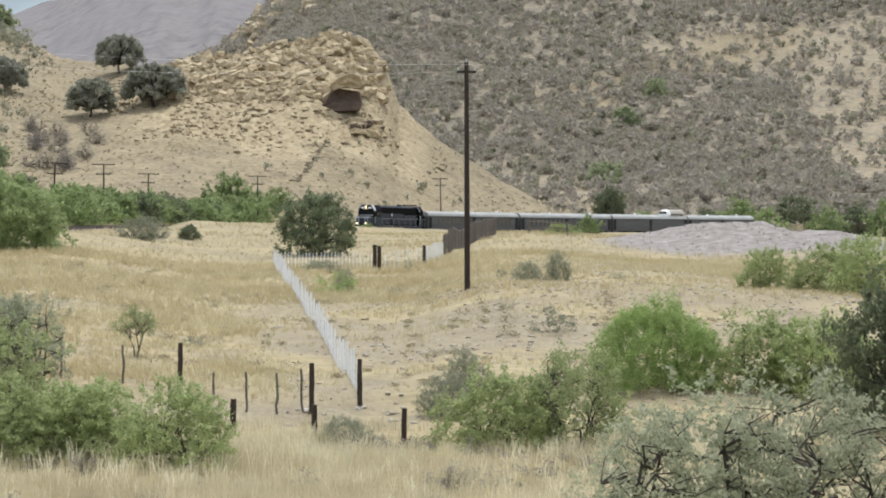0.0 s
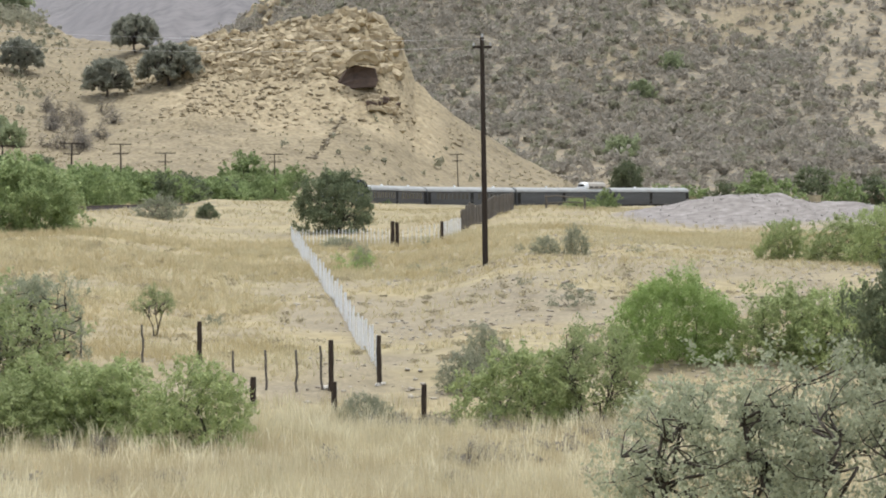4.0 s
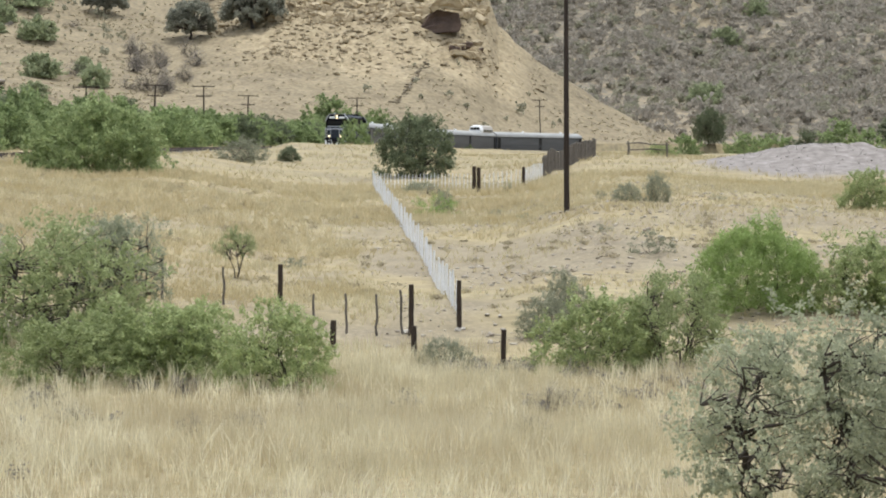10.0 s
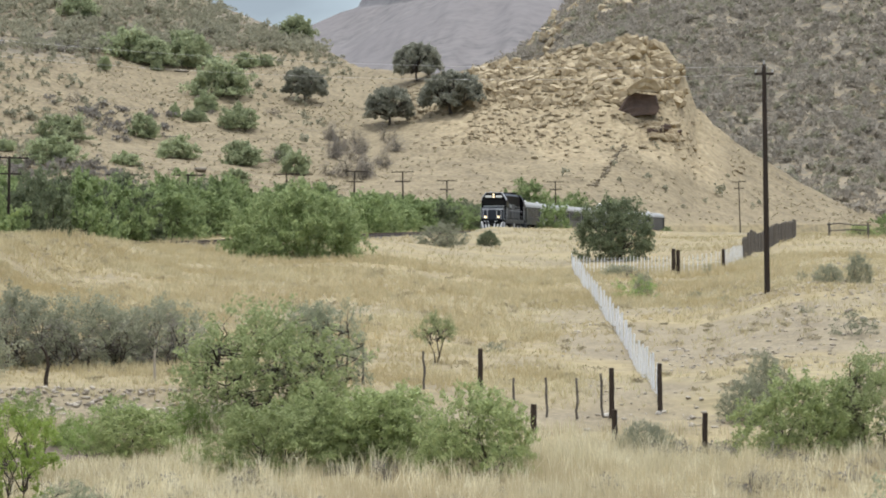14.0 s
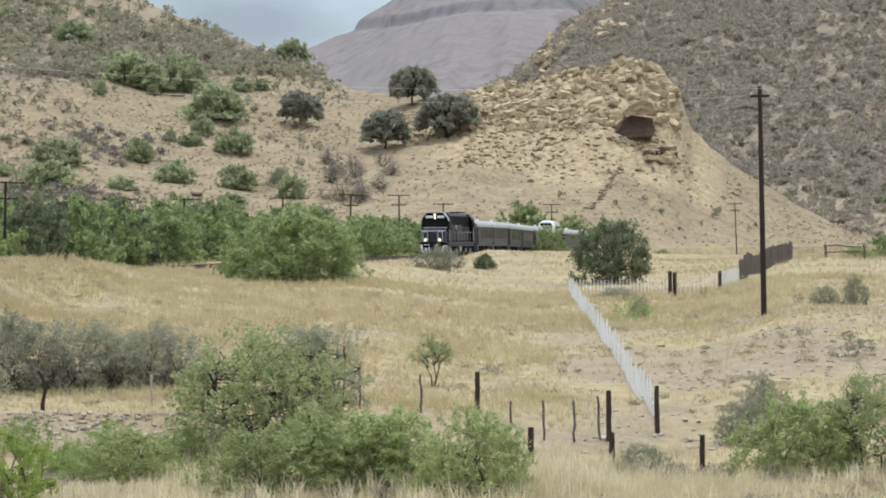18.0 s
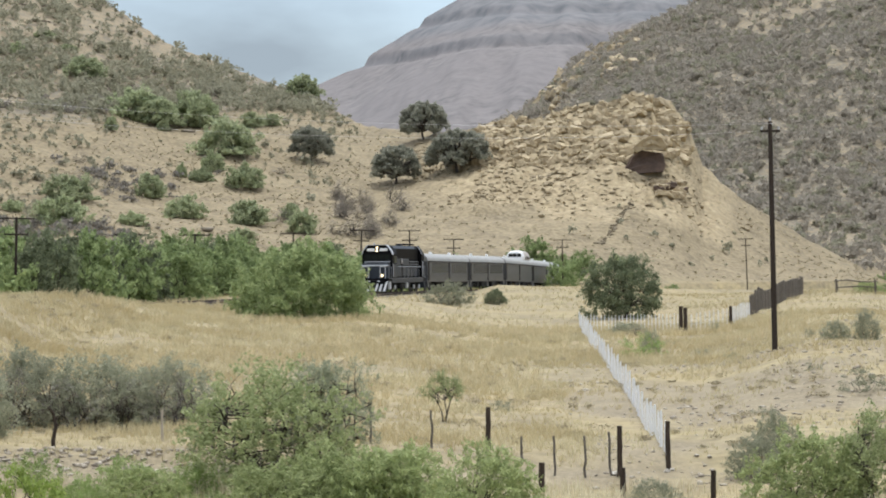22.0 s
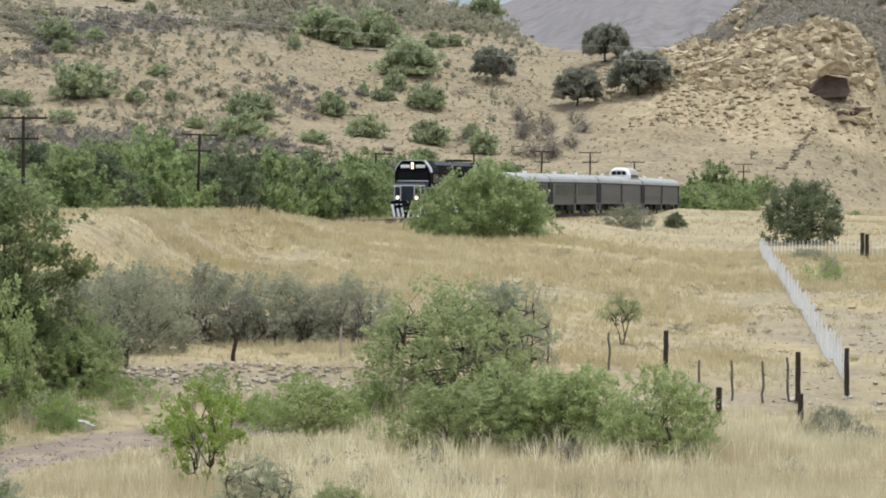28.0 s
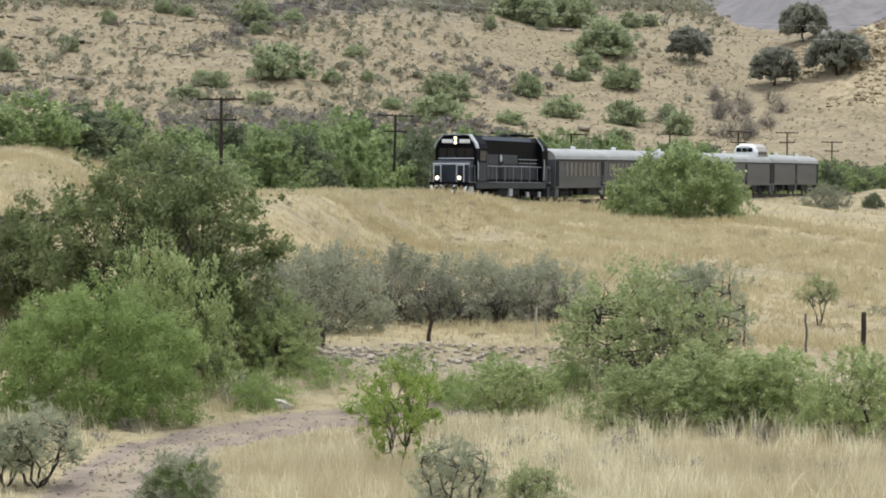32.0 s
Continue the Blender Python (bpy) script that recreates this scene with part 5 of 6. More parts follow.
for row in (
    ("thicket", -3.45, 384.0, 4.2, 3.6),
    ("thicket", -3.0, 505.0, 6.0, 3.6),
    ("thicket", -2.3, 512.0, 4.0, 2.6),
    ("thicket", -1.2, 470.0, 3.6, 2.4),
    ("thicket", 3.3, 470.0, 5.0, 3.4),
    ("thicket", 4.4, 600.0, 8.0, 4.5),
    ("thicket", 5.0, 610.0, 9.0, 5.0),
    ("shade", 5.7, 590.0, 8.0, 4.8),
    ("thicket", 6.3, 620.0, 10.0, 5.6),
    ("thicket", 6.9, 600.0, 9.0, 5.6),
    ("shade", 7.5, 615.0, 10.0, 6.2),
    ("thicket", 8.1, 600.0, 9.0, 6.4),
    ("shade", 8.7, 610.0, 10.0, 7.0),
    ("thicket", 9.3, 600.0, 10.0, 7.4),
    ("thicket", 3.2, 640.0, 7.0, 3.6),
):
    plant(*row)
rng = random.Random(77)
for k in range(26):
    plant("twig", rng.uniform(-8.0, -6.6), rng.uniform(535, 590), rng.uniform(3, 5.5), rng.uniform(2.5, 4.5), None, "", "leafless shrubs on the slope")
for k in range(60):
    az = rng.uniform(-22.5, -8.6)
    d = rng.uniform(480, 760)
    plant(rng.choice(("scrub", "scrub", "twig")), az, d, rng.uniform(2.5, 6), rng.uniform(1.6, 3.2), None, "", "shrubs on the hillside")
for k in range(34):
    az = rng.uniform(-18, -7.5)
    plant("herb", az, rng.uniform(94, 101.5), rng.uniform(1.2, 2.4), rng.uniform(0.6, 1.2), None, "", "weeds along the stream bank")
for k in range(18):
    plant("twig", rng.uniform(-20, 6), rng.uniform(66, 92), rng.uniform(0.9, 1.7), rng.uniform(0.5, 0.9), None, "small grey dead shrub in tall dry grass", "dead shrubs in the grass")
for az, d, w in ((-15.3, 116.5, 3.2), (-14.6, 115.5, 2.6), (-13.4, 116.0, 3.4), (-12.3, 117.5, 3.0), (-11.2, 118.0, 3.2), (-16.4, 104.5, 3.0)):
    plant("twig", az, d, w, 2.4, None, "leafless grey-mauve thorn bush on the slope", "bare thorn bushes")
for row in (("herb", -17.0, 95.5, 1.5, 1.0), ("gray", -18.72, 67.5, 2.4, 1.5), ("mesquite", -21.6, 72, 3.0, 2.2, None, "pale grey-green feathery bush beside the farm track"), ("olive", -16.6, 103, 3.4, 2.6), ("gray", -12.15, 119.0, 2.6, 2.2)):
    plant(*row)
for row in (("gray", -2.11, 205, 3.0, 0.8), ("gray", -1.64, 178, 1.4, 1.5), ("twig", -1.85, 200, 1.8, 0.7), ("weed", -0.55, 175, 1.4, 0.35), ("weed", 0.05, 165, 1.2, 0.35), ("weed", 3.9, 167, 1.3, 0.4), ("weed", -1.3, 184, 1.0, 0.4),
            ("weed", -1.0, 168, 0.9, 0.3), ("weed", 1.6, 140, 1.1, 0.4), ("weed", 0.6, 126, 1.0, 0.35), ("weed", -4.67, 131, 1.2, 0.5), ("gray", -15.9, 118.5, 4.4, 2.9)):
    plant(*row)


# ---- dry grass ----
def verge(x, y):
    """How tall grass stands near the trodden farm track, as a share of its full height."""
    return 0.3 + 0.7 * ramp((road_offset(x, y) - 1.9 + 0.7 * fbm(x / 1.5, y / 1.5, 2, 311)) / 3.2)


def blades(name, label, x, y, per, tall, wide, mat, seed, lean=0.35, category="grass", joints=((0.0, 1.0), (0.55, 0.8), (1.0, 0.25))):
    """Tufts of bent grass blades standing at x, y."""
    rng = np.random.default_rng(seed)
    z = height(x, y)
    n = len(x) * per
    px, py, pz = (np.repeat(v, per) for v in (x, y, z))
    th = np.repeat(tall, per) * rng.uniform(0.55, 1.1, n)
    ang, bend = rng.uniform(0, 2 * np.pi, n), rng.uniform(0.0, lean, n) * th
    px, py = px + rng.normal(0, 0.10, n) * (0.4 + np.repeat(tall, per)), py + rng.normal(0, 0.10, n) * (0.4 + np.repeat(tall, per))
    w = wide * rng.uniform(0.6, 1.4, n)
    fa = rng.uniform(0, np.pi, n)
    dx, dy = np.cos(fa) * w / 2, np.sin(fa) * w / 2
    bx, by = np.cos(ang) * bend, np.sin(ang) * bend
    rows = []
    for k, (f, s) in enumerate(joints):
        for sg in (-1, 1):
            rows.append(np.stack([px + bx * f * f + sg * dx * s, py + by * f * f + sg * dy * s, pz - 0.04 + th * f], -1))
    v = np.stack(rows, 1).reshape(-1, 3)
    b = np.arange(n)[:, None] * (2 * len(joints))
    f = np.concatenate([b + np.array([[0, 1, 3, 2]]) + 2 * k for k in range(len(joints) - 1)], 1).reshape(-1, 4)
    return thing(name, label, category, kind="stuff", data=tuft_mesh(name, v, f, mat))


def polar_scatter(n, a0, a1, d0, d1, seed):
    rng = np.random.default_rng(seed)
    az = np.radians(rng.uniform(a0, a1, n))
    d = np.sqrt(rng.uniform(d0 ** 2, d1 ** 2, n))
    return d * np.sin(az), d * np.cos(az), np.degrees(az), d, rng


def off_line(x, y):
    return np.abs(x - spline(y, TRACK, 1)) > 2.7


SHORT = ((0.0, 1.0), (1.0, 0.3))
x, y, az, d, rng = polar_scatter(28000, -25, 11, 44, 101, 71)
n = fbm(x / 6, y / 6, 3, 72)
keep = (road_offset(x, y) > 1.75) & (rng.uniform(0, 1, len(x)) < 0.75 + 0.35 * n) & ~((d > 96) & (rng.uniform(0, 1, len(x)) < 0.6))
blades("tall_grass", "tall pale dry grass of the valley floor", x[keep], y[keep], 7, (0.56 + 0.20 * n[keep] + rng.uniform(-0.12, 0.14, keep.sum())) * verge(x[keep], y[keep]), 0.017, STRAW, 73)
x, y, az, d, rng = polar_scatter(3400, -25, 11, 46, 99, 171)
n = fbm(x / 4, y / 4, 3, 172)
keep = (road_offset(x, y) > 1.75) & (rng.uniform(0, 1, len(x)) < 0.5 + 0.7 * n)
blades("grass_clumps", "taller pale grass clumps leaning in the field", x[keep], y[keep], 12, (0.78 + 0.15 * n[keep] + rng.uniform(-0.1, 0.15, keep.sum())) * verge(x[keep], y[keep]), 0.020, STRAW_PALE, 173, 0.7)
x, y, az, d, rng = polar_scatter(76000, -25, 10, 104, 215, 75)
n = fbm(x / 7, y / 7, 4, 76)
bare = ramp((az + 3.0 + (d - 106) * 0.018) / 0.7) * ramp((175 - d) / 30)
keep = (rng.uniform(0, 1, len(x)) < np.clip(0.8 + 0.75 * n, 0.42, 1) * (1 - 0.82 * bare)) & off_line(x, y)
blades("slope_grass", "short golden bunch grass on the slope", x[keep], y[keep], 6, np.clip(0.25 + 0.14 * n[keep], 0.12, 0.42) + rng.uniform(0, 0.12, keep.sum()) * (1 - 0.6 * bare[keep]), 0.034, STRAW_GOLD, 77, 0.9, joints=SHORT)
x, y, az, d, rng = polar_scatter(15000, -22, -11, 118, 185, 291)
n = fbm(x / 5, y / 5, 3, 292)
keep = (rng.uniform(0, 1, len(x)) < np.clip(0.6 + 0.8 * n, 0.1, 1)) & off_line(x, y)
blades("hummock_grass", "dry bunch grass covering the hummock by the line", x[keep], y[keep], 6, 0.3 + 0.14 * n[keep] + rng.uniform(0, 0.1, keep.sum()), 0.032, STRAW_GOLD, 293, 0.9, joints=SHORT)
x, y, az, d, rng = polar_scatter(5200, -22, 1.5, 122, 216, 271)
n = fbm(x / 10, y / 10, 3, 272) + 0.5 * ramp((d - 150) / 50) - 0.6 * ramp((az + 3.2 + (d - 106) * 0.018) / 0.6) * ramp((185 - d) / 20)
keep = (rng.uniform(0, 1, len(x)) < ramp((n - 0.25) / 0.5)) & off_line(x, y)
blades("golden_tufts", "taller orange-gold grass tufts in drifts on the slope", x[keep], y[keep], 14, 0.45 + 0.3 * rng.uniform(0, 1, keep.sum()), 0.036, STRAW_AMBER, 273, 0.8)
x, y, az, d, rng = polar_scatter(46000, -25, 9, 205, 470, 78)
n = fbm(x / 13, y / 13, 4, 79)
keep = (rng.uniform(0, 1, len(x)) < np.clip(0.7 + 0.6 * n, 0.3, 1)) & off_line(x, y) & (np.abs((az - 7.0) / 2.9) ** 3 + ((d - 262) / 17) ** 2 > 1.6)
blades("far_grass", "golden dry grass towards the railway line", x[keep], y[keep], 4, np.clip(0.26 + 0.16 * n[keep], 0.1, 0.5) + rng.uniform(0, 0.12, keep.sum()), 0.05, STRAW_GOLD, 80, 0.6, joints=SHORT)


# ---- scrub and stones in numbers ----
def clumps(name, label, x, y, wide, tall, per, leaf, mat, seed, category="scrub"):
    """Low shrubs or tussocks of loose leaves; leaf: a half length in metres or, below zero, a share of the width."""
    rng = np.random.default_rng(seed)
    z = height(x, y)
    k = 5
    cx = np.repeat(np.stack([x, y, z + tall * 0.5], -1), k, 0)
    w, t = np.repeat(wide, k), np.repeat(tall, k)
    off = rng.normal(size=cx.shape) * np.stack([w * 0.17, w * 0.17, t * 0.15], -1)
    spread = np.stack([w * 0.34, w * 0.34, t * 0.34], -1)
    v, f = leaves_np(rng, cx + off, spread, per // k, leaf if leaf > 0 else -leaf * w, 0.75, 0.2)
    return thing(name, label, category, kind="stuff", data=tuft_mesh(name, v, f, mat))


def elevation(x, y, d):
    return np.degrees(np.arctan((height(x, y) - EZ) / d))


x, y, az, d, rng = polar_scatter(20000, -25, 1.0, 455, 900, 81)
n = fbm(x / 34, y / 60, 4, 82)
foot, crest = lerp1(az, NEAR_FOOT), lerp1(az, NEAR_D)
up, el = (d - foot) / (crest - foot), elevation(x, y, d)
dens = np.where(az < -7.5, np.where(el > 3.05, 0.25, np.where(az < -12.5, 0.42, 0.05)) + 0.4 * n, 0.01 + 0.04 * n)
keep = (rng.uniform(0, 1, len(x)) < dens) & (up > 0.03) & (up < 1.0)
w = rng.uniform(0.6, 2.0, keep.sum()) * (1 + 0.6 * (rng.uniform(0, 1, keep.sum()) > 0.85))
clumps("hill_scrub", "low grey-green scrub dotted over the dry hillside", x[keep], y[keep], w, w * rng.uniform(0.6, 1.0, keep.sum()), 40, -0.15, SCRUB_NEAR, 83)
x, y, az, d, rng = polar_scatter(15000, -25, -7.0, 560, 900, 281)
n = fbm(x / 24, y / 70, 4, 282)
foot, crest = lerp1(az, NEAR_FOOT), lerp1(az, NEAR_D)
up, el = (d - foot) / (crest - foot), elevation(x, y, d)
keep = (rng.uniform(0, 1, len(x)) < 0.5 + 0.75 * n + 0.5 * np.exp(-((el - 3.2) / 0.12) ** 2)) & (el > 3.05 + 0.1 * n) & (up < 1.0)
w = rng.uniform(1.4, 3.8, keep.sum())
clumps("ridge_scrub", "thick olive-brown scrub covering the upper hillside", x[keep], y[keep], w, w * rng.uniform(0.7, 1.1, keep.sum()), 35, -0.13, SCRUB_NEAR, 283)
x, y, az, d, rng = polar_scatter(15000, -25, -6.5, 455, 900, 181)
n = fbm(x / 30, y / 48, 3, 182)
foot, crest = lerp1(az, NEAR_FOOT), lerp1(az, NEAR_D)
up, el = (d - foot) / (crest - foot), elevation(x, y, d)
keep = (rng.uniform(0, 1, len(x)) < ramp((n - 0.22) / 0.25) * ramp((-10 - az) / 4)) & (up > 0.03) & (up < 1.0) & (el < 3.4)
w = rng.uniform(1.6, 3.6, keep.sum())
clumps("hill_brush", "patches of leafless mauve-grey brush on the hillside", x[keep], y[keep], w, w * rng.uniform(0.4, 0.7, keep.sum()), 45, -0.10, BRUSH_MAUVE, 183)
x, y, az, d, rng = polar_scatter(1800, -25, 6, 108, 215, 184)
n = fbm(x / 14, y / 14, 3, 185)
keep = (rng.uniform(0, 1, len(x)) < 0.22 + 0.5 * n) & off_line(x, y)
w = rng.uniform(0.3, 0.9, keep.sum())
clumps("slope_tussocks", "brown weathered tussocks scattered through the grass", x[keep], y[keep], w * 1.3, w * rng.uniform(0.3, 0.55, keep.sum()), 90, 0.045, TUSSOCK, 186, "grass")
x, y, az, d, rng = polar_scatter(1500, -24, 10, 58, 97, 187)
n = fbm(x / 5, y / 5, 3, 188)
keep = (rng.uniform(0, 1, len(x)) < ramp((n - 0.42) / 0.4)) & (road_offset(x, y) > 1.75)
w = rng.uniform(0.3, 0.9, keep.sum())
clumps("dead_weeds", "mauve-grey dead weeds standing in the tall grass", x[keep], y[keep], w, w * rng.uniform(0.6, 0.9, keep.sum()), 80, 0.035, BRUSH_MAUVE, 189, "weeds")
x, y, az, d, rng = polar_scatter(21000, -7, 11, 730, 1500, 84)
keep = rng.uniform(0, 1, len(x)) < 1.0 - 0.78 * open_slope(x, y)
w = rng.uniform(2.2, 4.6, keep.sum()) * (1 + 0.5 * (rng.uniform(0, 1, keep.sum()) > 0.93))
clumps("mountain_scrub", "dark thorn scrub covering the far slope", x[keep], y[keep], w, w * rng.uniform(0.6, 0.9, keep.sum()), 35, -0.125, SCRUB_FAR, 86)
x, y, az, d, rng = polar_scatter(5200, -7, 11, 740, 1480, 411)
keep = rng.uniform(0, 1, len(x)) < 0.75 - 0.45 * open_slope(x, y)
w = rng.uniform(2.6, 5.0, keep.sum())
clumps("mountain_thorn", "larger olive thorn bushes on the far slope", x[keep], y[keep], w, w * rng.uniform(0.6, 0.85, keep.sum()), 45, -0.13, SCRUB_NEAR, 413)


def stones(name, label, x, y, size, mat, seed, sink=0.3, flat=0.6, kind="stuff", rough=0.36):
    """Angular stones: a knocked-about eight-sided block each."""
    rng = np.random.default_rng(seed)
    z = height(x, y)
    base = np.array([(sx, sy, sz) for sz in (-1, 1) for sx, sy in ((-1, -1), (1, -1), (1, 1), (-1, 1))], float)
    base = np.concatenate([base * 0.72, np.array([(1, 0, 0), (-1, 0, 0), (0, 1, 0), (0, -1, 0), (0, 0, 1.0), (0, 0, -1.0)])])
    tri = np.array([(8, 1, 2), (8, 2, 6), (8, 6, 5), (8, 5, 1), (9, 3, 0), (9, 0, 4), (9, 4, 7), (9, 7, 3), (10, 2, 3), (10, 3, 7), (10, 7, 6), (10, 6, 2),
                    (11, 0, 1), (11, 1, 5), (11, 5, 4), (11, 4, 0), (12, 4, 5), (12, 5, 6), (12, 6, 7), (12, 7, 4), (13, 1, 0), (13, 2, 1), (13, 3, 2), (13, 0, 3)])
    n = len(x)
    v = base[None] * (1 + rng.normal(0, rough, (n, 14, 3)))
    sc = np.stack([rng.uniform(0.7, 1.5, n), rng.uniform(0.6, 1.1, n), rng.uniform(0.6, 1.2, n) * flat], -1) * size[:, None] * 0.5
    v = v * sc[:, None]
    a = rng.uniform(0, np.pi, n)
    c, s = np.cos(a)[:, None], np.sin(a)[:, None]
    v = np.stack([v[..., 0] * c - v[..., 1] * s + x[:, None], v[..., 0] * s + v[..., 1] * c + y[:, None], v[..., 2] + (z + size * flat * 0.5 * (1 - 2 * sink))[:, None]], -1)
    f = (tri[None] + (np.arange(n) * 14)[:, None, None]).reshape(-1, 3)
    return tuft_mesh(name, v.reshape(-1, 3), f, mat)


x, y, az, d, rng = polar_scatter(14000, -3.5, 9, 99, 190, 87)
n = fbm(x / 8, y / 8, 3, 88)
keep = (rng.uniform(0, 1, len(x)) < 0.32 + 0.5 * n) & (az > -3.0 - (d - 106) * 0.018)
thing("scattered_stones", "loose pale stones scattered on the bare slope", "stones", kind="stuff", data=stones("scattered_stones", "", x[keep], y[keep], 0.05 + 0.2 * rng.uniform(0, 1, keep.sum()) ** 3, STONE, 89))
x, y, az, d, rng = polar_scatter(9000, -24, -13, 55, 97, 190)
keep = (np.abs(road_offset(x, y) - 0.9) < 0.9) & (rng.uniform(0, 1, len(x)) < 0.8)
thing("road_stones", "brown stones and clods on the farm track", "stones", kind="stuff", data=stones("road_stones", "", x[keep], y[keep], 0.03 + 0.08 * rng.uniform(0, 1, keep.sum()) ** 3, STONE_ROAD, 191))
x, y, az, d, rng = polar_scatter(3200, -18, -7, 100, 107, 90)
keep = np.abs(d - 103.6 - fbm(x / 9, y / 9, 2, 5)) < 1.6
thing("bank_stones", "band of pale stones along the dry stream bank", "stones", kind="stuff", data=stones("bank_stones", "", x[keep], y[keep], 0.05 + 0.24 * rng.uniform(0, 1, keep.sum()) ** 3, STONE_BANK, 91))
x, y, az, d, rng = polar_scatter(9000, -6.4, 0.4, 540, 668, 92)
foot, crest = lerp1(az, NEAR_FOOT), lerp1(az, NEAR_D)
up = (d - foot) / (crest - foot)
keep = (rng.uniform(0, 1, len(x)) < ramp((up - 0.44) / 0.3) * ramp(0.55 + 1.2 * fbm(x / 12, y / 20, 3, 95))) & (up < 1.05)
thing("knoll_rubble", "tan broken rock covering the crown of the knoll", "rocks", kind="stuff", data=stones("knoll_rubble", "", x[keep], y[keep], 0.25 + 1.1 * rng.uniform(0, 1, keep.sum()) ** 3, STONE_TAN, 93, 0.25, 0.55))
x, y, az, d, rng = polar_scatter(26000, -25, 3.4, 452, 760, 301)
foot, crest = lerp1(az, NEAR_FOOT), lerp1(az, NEAR_D)
up = (d - foot) / (crest - foot)
n = fbm(x / 18, y / 18, 3, 302)
keep = (rng.uniform(0, 1, len(x)) < (0.6 + 0.5 * n) * np.where(az > -7.5, 0.4, 1)) & (up > 0.02) & (up < 0.98)
w = rng.uniform(0.3, 0.9, keep.sum())
clumps("hill_tussocks", "dry straw tussocks all over the bare hillside", x[keep], y[keep], w * 1.3, w * 0.5, 10, 0.16, TUSSOCK, 303, "grass")
x, y, az, d, rng = polar_scatter(9000, -25, 3.0, 452, 740, 304)
foot, crest = lerp1(az, NEAR_FOOT), lerp1(az, NEAR_D)
up = (d - foot) / (crest - foot)
keep = (up > 0.03) & (up < 0.95) & (rng.uniform(0, 1, len(x)) < 0.25 - 0.12 * (az > -7.5))
thing("hill_stones", "small dun stones strewn over the hillside", "stones", kind="stuff", data=stones("hill_stones", "", x[keep], y[keep], 0.2 + 0.6 * rng.uniform(0, 1, keep.sum()) ** 2, STONE_TAN, 305, 0.3, 0.5))
x, y, az, d, rng = polar_scatter(16000, -25, -8.5, 470, 800, 321)
foot, crest = lerp1(az, NEAR_FOOT), lerp1(az, NEAR_D)
up = (d - foot) / (crest - foot)
bands = np.abs(np.sin((height(x, y) + 3.0 * fbm(x / 45, y / 45, 3, 322)) / 2.6))
keep = (up > 0.08) & (up < 0.97) & (bands < 0.12) & (rng.uniform(0, 1, len(x)) < ramp((fbm(x / 50, y / 80, 3, 323) + 0.35) / 0.5) * ramp((-9.5 - az) / 3))
thing("hill_ledges", "broken grey-tan ledges of rock along the hillside", "rocks", kind="stuff", data=stones("hill_ledges", "", x[keep], y[keep], 0.6 + 2.2 * rng.uniform(0, 1, keep.sum()) ** 2, STONE_LEDGE, 324, 0.35, 0.34))
x, y, az, d, rng = polar_scatter(3000, 3.8, 10.2, 240, 286, 306)
keep = np.abs((az - 7.0) / 2.7) ** 3 + ((d - 262) / 15) ** 2 < 1.7
thing("heap_gravel", "grey-mauve broken stone of the spoil heap", "gravel", kind="stuff", data=stones("heap_gravel", "", x[keep], y[keep], 0.05 + 0.16 * rng.uniform(0, 1, keep.sum()) ** 3, STONE_HEAP, 307, 0.3, 0.6))


# ---- posts, fences and poles ----
def standing_post(name, label, az, d, tall, radius, mat, lean=(0, 0), crooked=0.0, group="old fence posts"):
    x, y = spot(az, d)
    rng = random.Random(int(az * 100) + int(d * 10))
    sh = Shape()
    n = 6
    pts = [Vector((math.radians(lean[0]) * tall * k / n + rng.uniform(-1, 1) * crooked, math.radians(lean[1]) * tall * k / n + rng.uniform(-1, 1) * crooked, -0.3 + (tall + 0.3) * k / n)) for k in range(n + 1)]
    sh.tube(pts, [radius * (1.08 - 0.16 * k / n) * rng.uniform(0.93, 1.07) for k in range(n + 1)], 9)
    ob = thing(name, label, "fence post", group, data=sh.mesh(name, mat))
    ob.matrix_basis = pose(x, y, ground_z(x, y), 0, 0, rng.uniform(0, 360))
    return ob


DARK_POST = "thick dark weathered wooden fence post in dry grass"
THIN_POST = "thin crooked grey branch used as a fence stake"
for az, d, tall, r in ((-1.30, 105.0, 1.80, 0.098), (-2.28, 102.8, 1.86, 0.098), (-2.22, 96.2, 1.32, 0.10), (-0.40, 95.2, 1.36, 0.098), (-3.86, 96.6, 1.40, 0.11), (-4.94, 107.0, 1.62, 0.098)):
    standing_post("fence_post", DARK_POST, az, d, tall, r, TIE_WOOD, (random.uniform(-2, 2), 0), 0.012)
for az, d, tall in ((-6.07, 106.6, 1.45), (-4.26, 104.8, 1.05), (-3.6, 102.7, 1.45), (-2.99, 102.5, 1.5), (-2.45, 103.0, 1.6), (-7.33, 107.5, 1.3)):
    standing_post("fence_stake", THIN_POST, az, d, tall, 0.045, POST_WOOD, (random.uniform(-4, 4), 0), 0.035)
def twisted_post(az, d, tall, label, bends):
    x, y = spot(az, d)
    pts = [(u * tall, 0, -0.2 if k == 0 else tall * k / (len(bends) - 1)) for k, u in enumerate(bends)]
    sh = Shape().tube(pts, [0.085 - 0.006 * k for k in range(len(pts))], 8).tube([pts[-3], (pts[-3][0] + 0.12, 0, pts[-3][2] + 0.16)], [0.05, 0.03], 6)
    thing("fence_post", label, "fence post", "old fence posts", data=sh.mesh("fence_post", TIE_WOOD)).matrix_basis = pose(x, y, ground_z(x, y), 0, 0, -az)


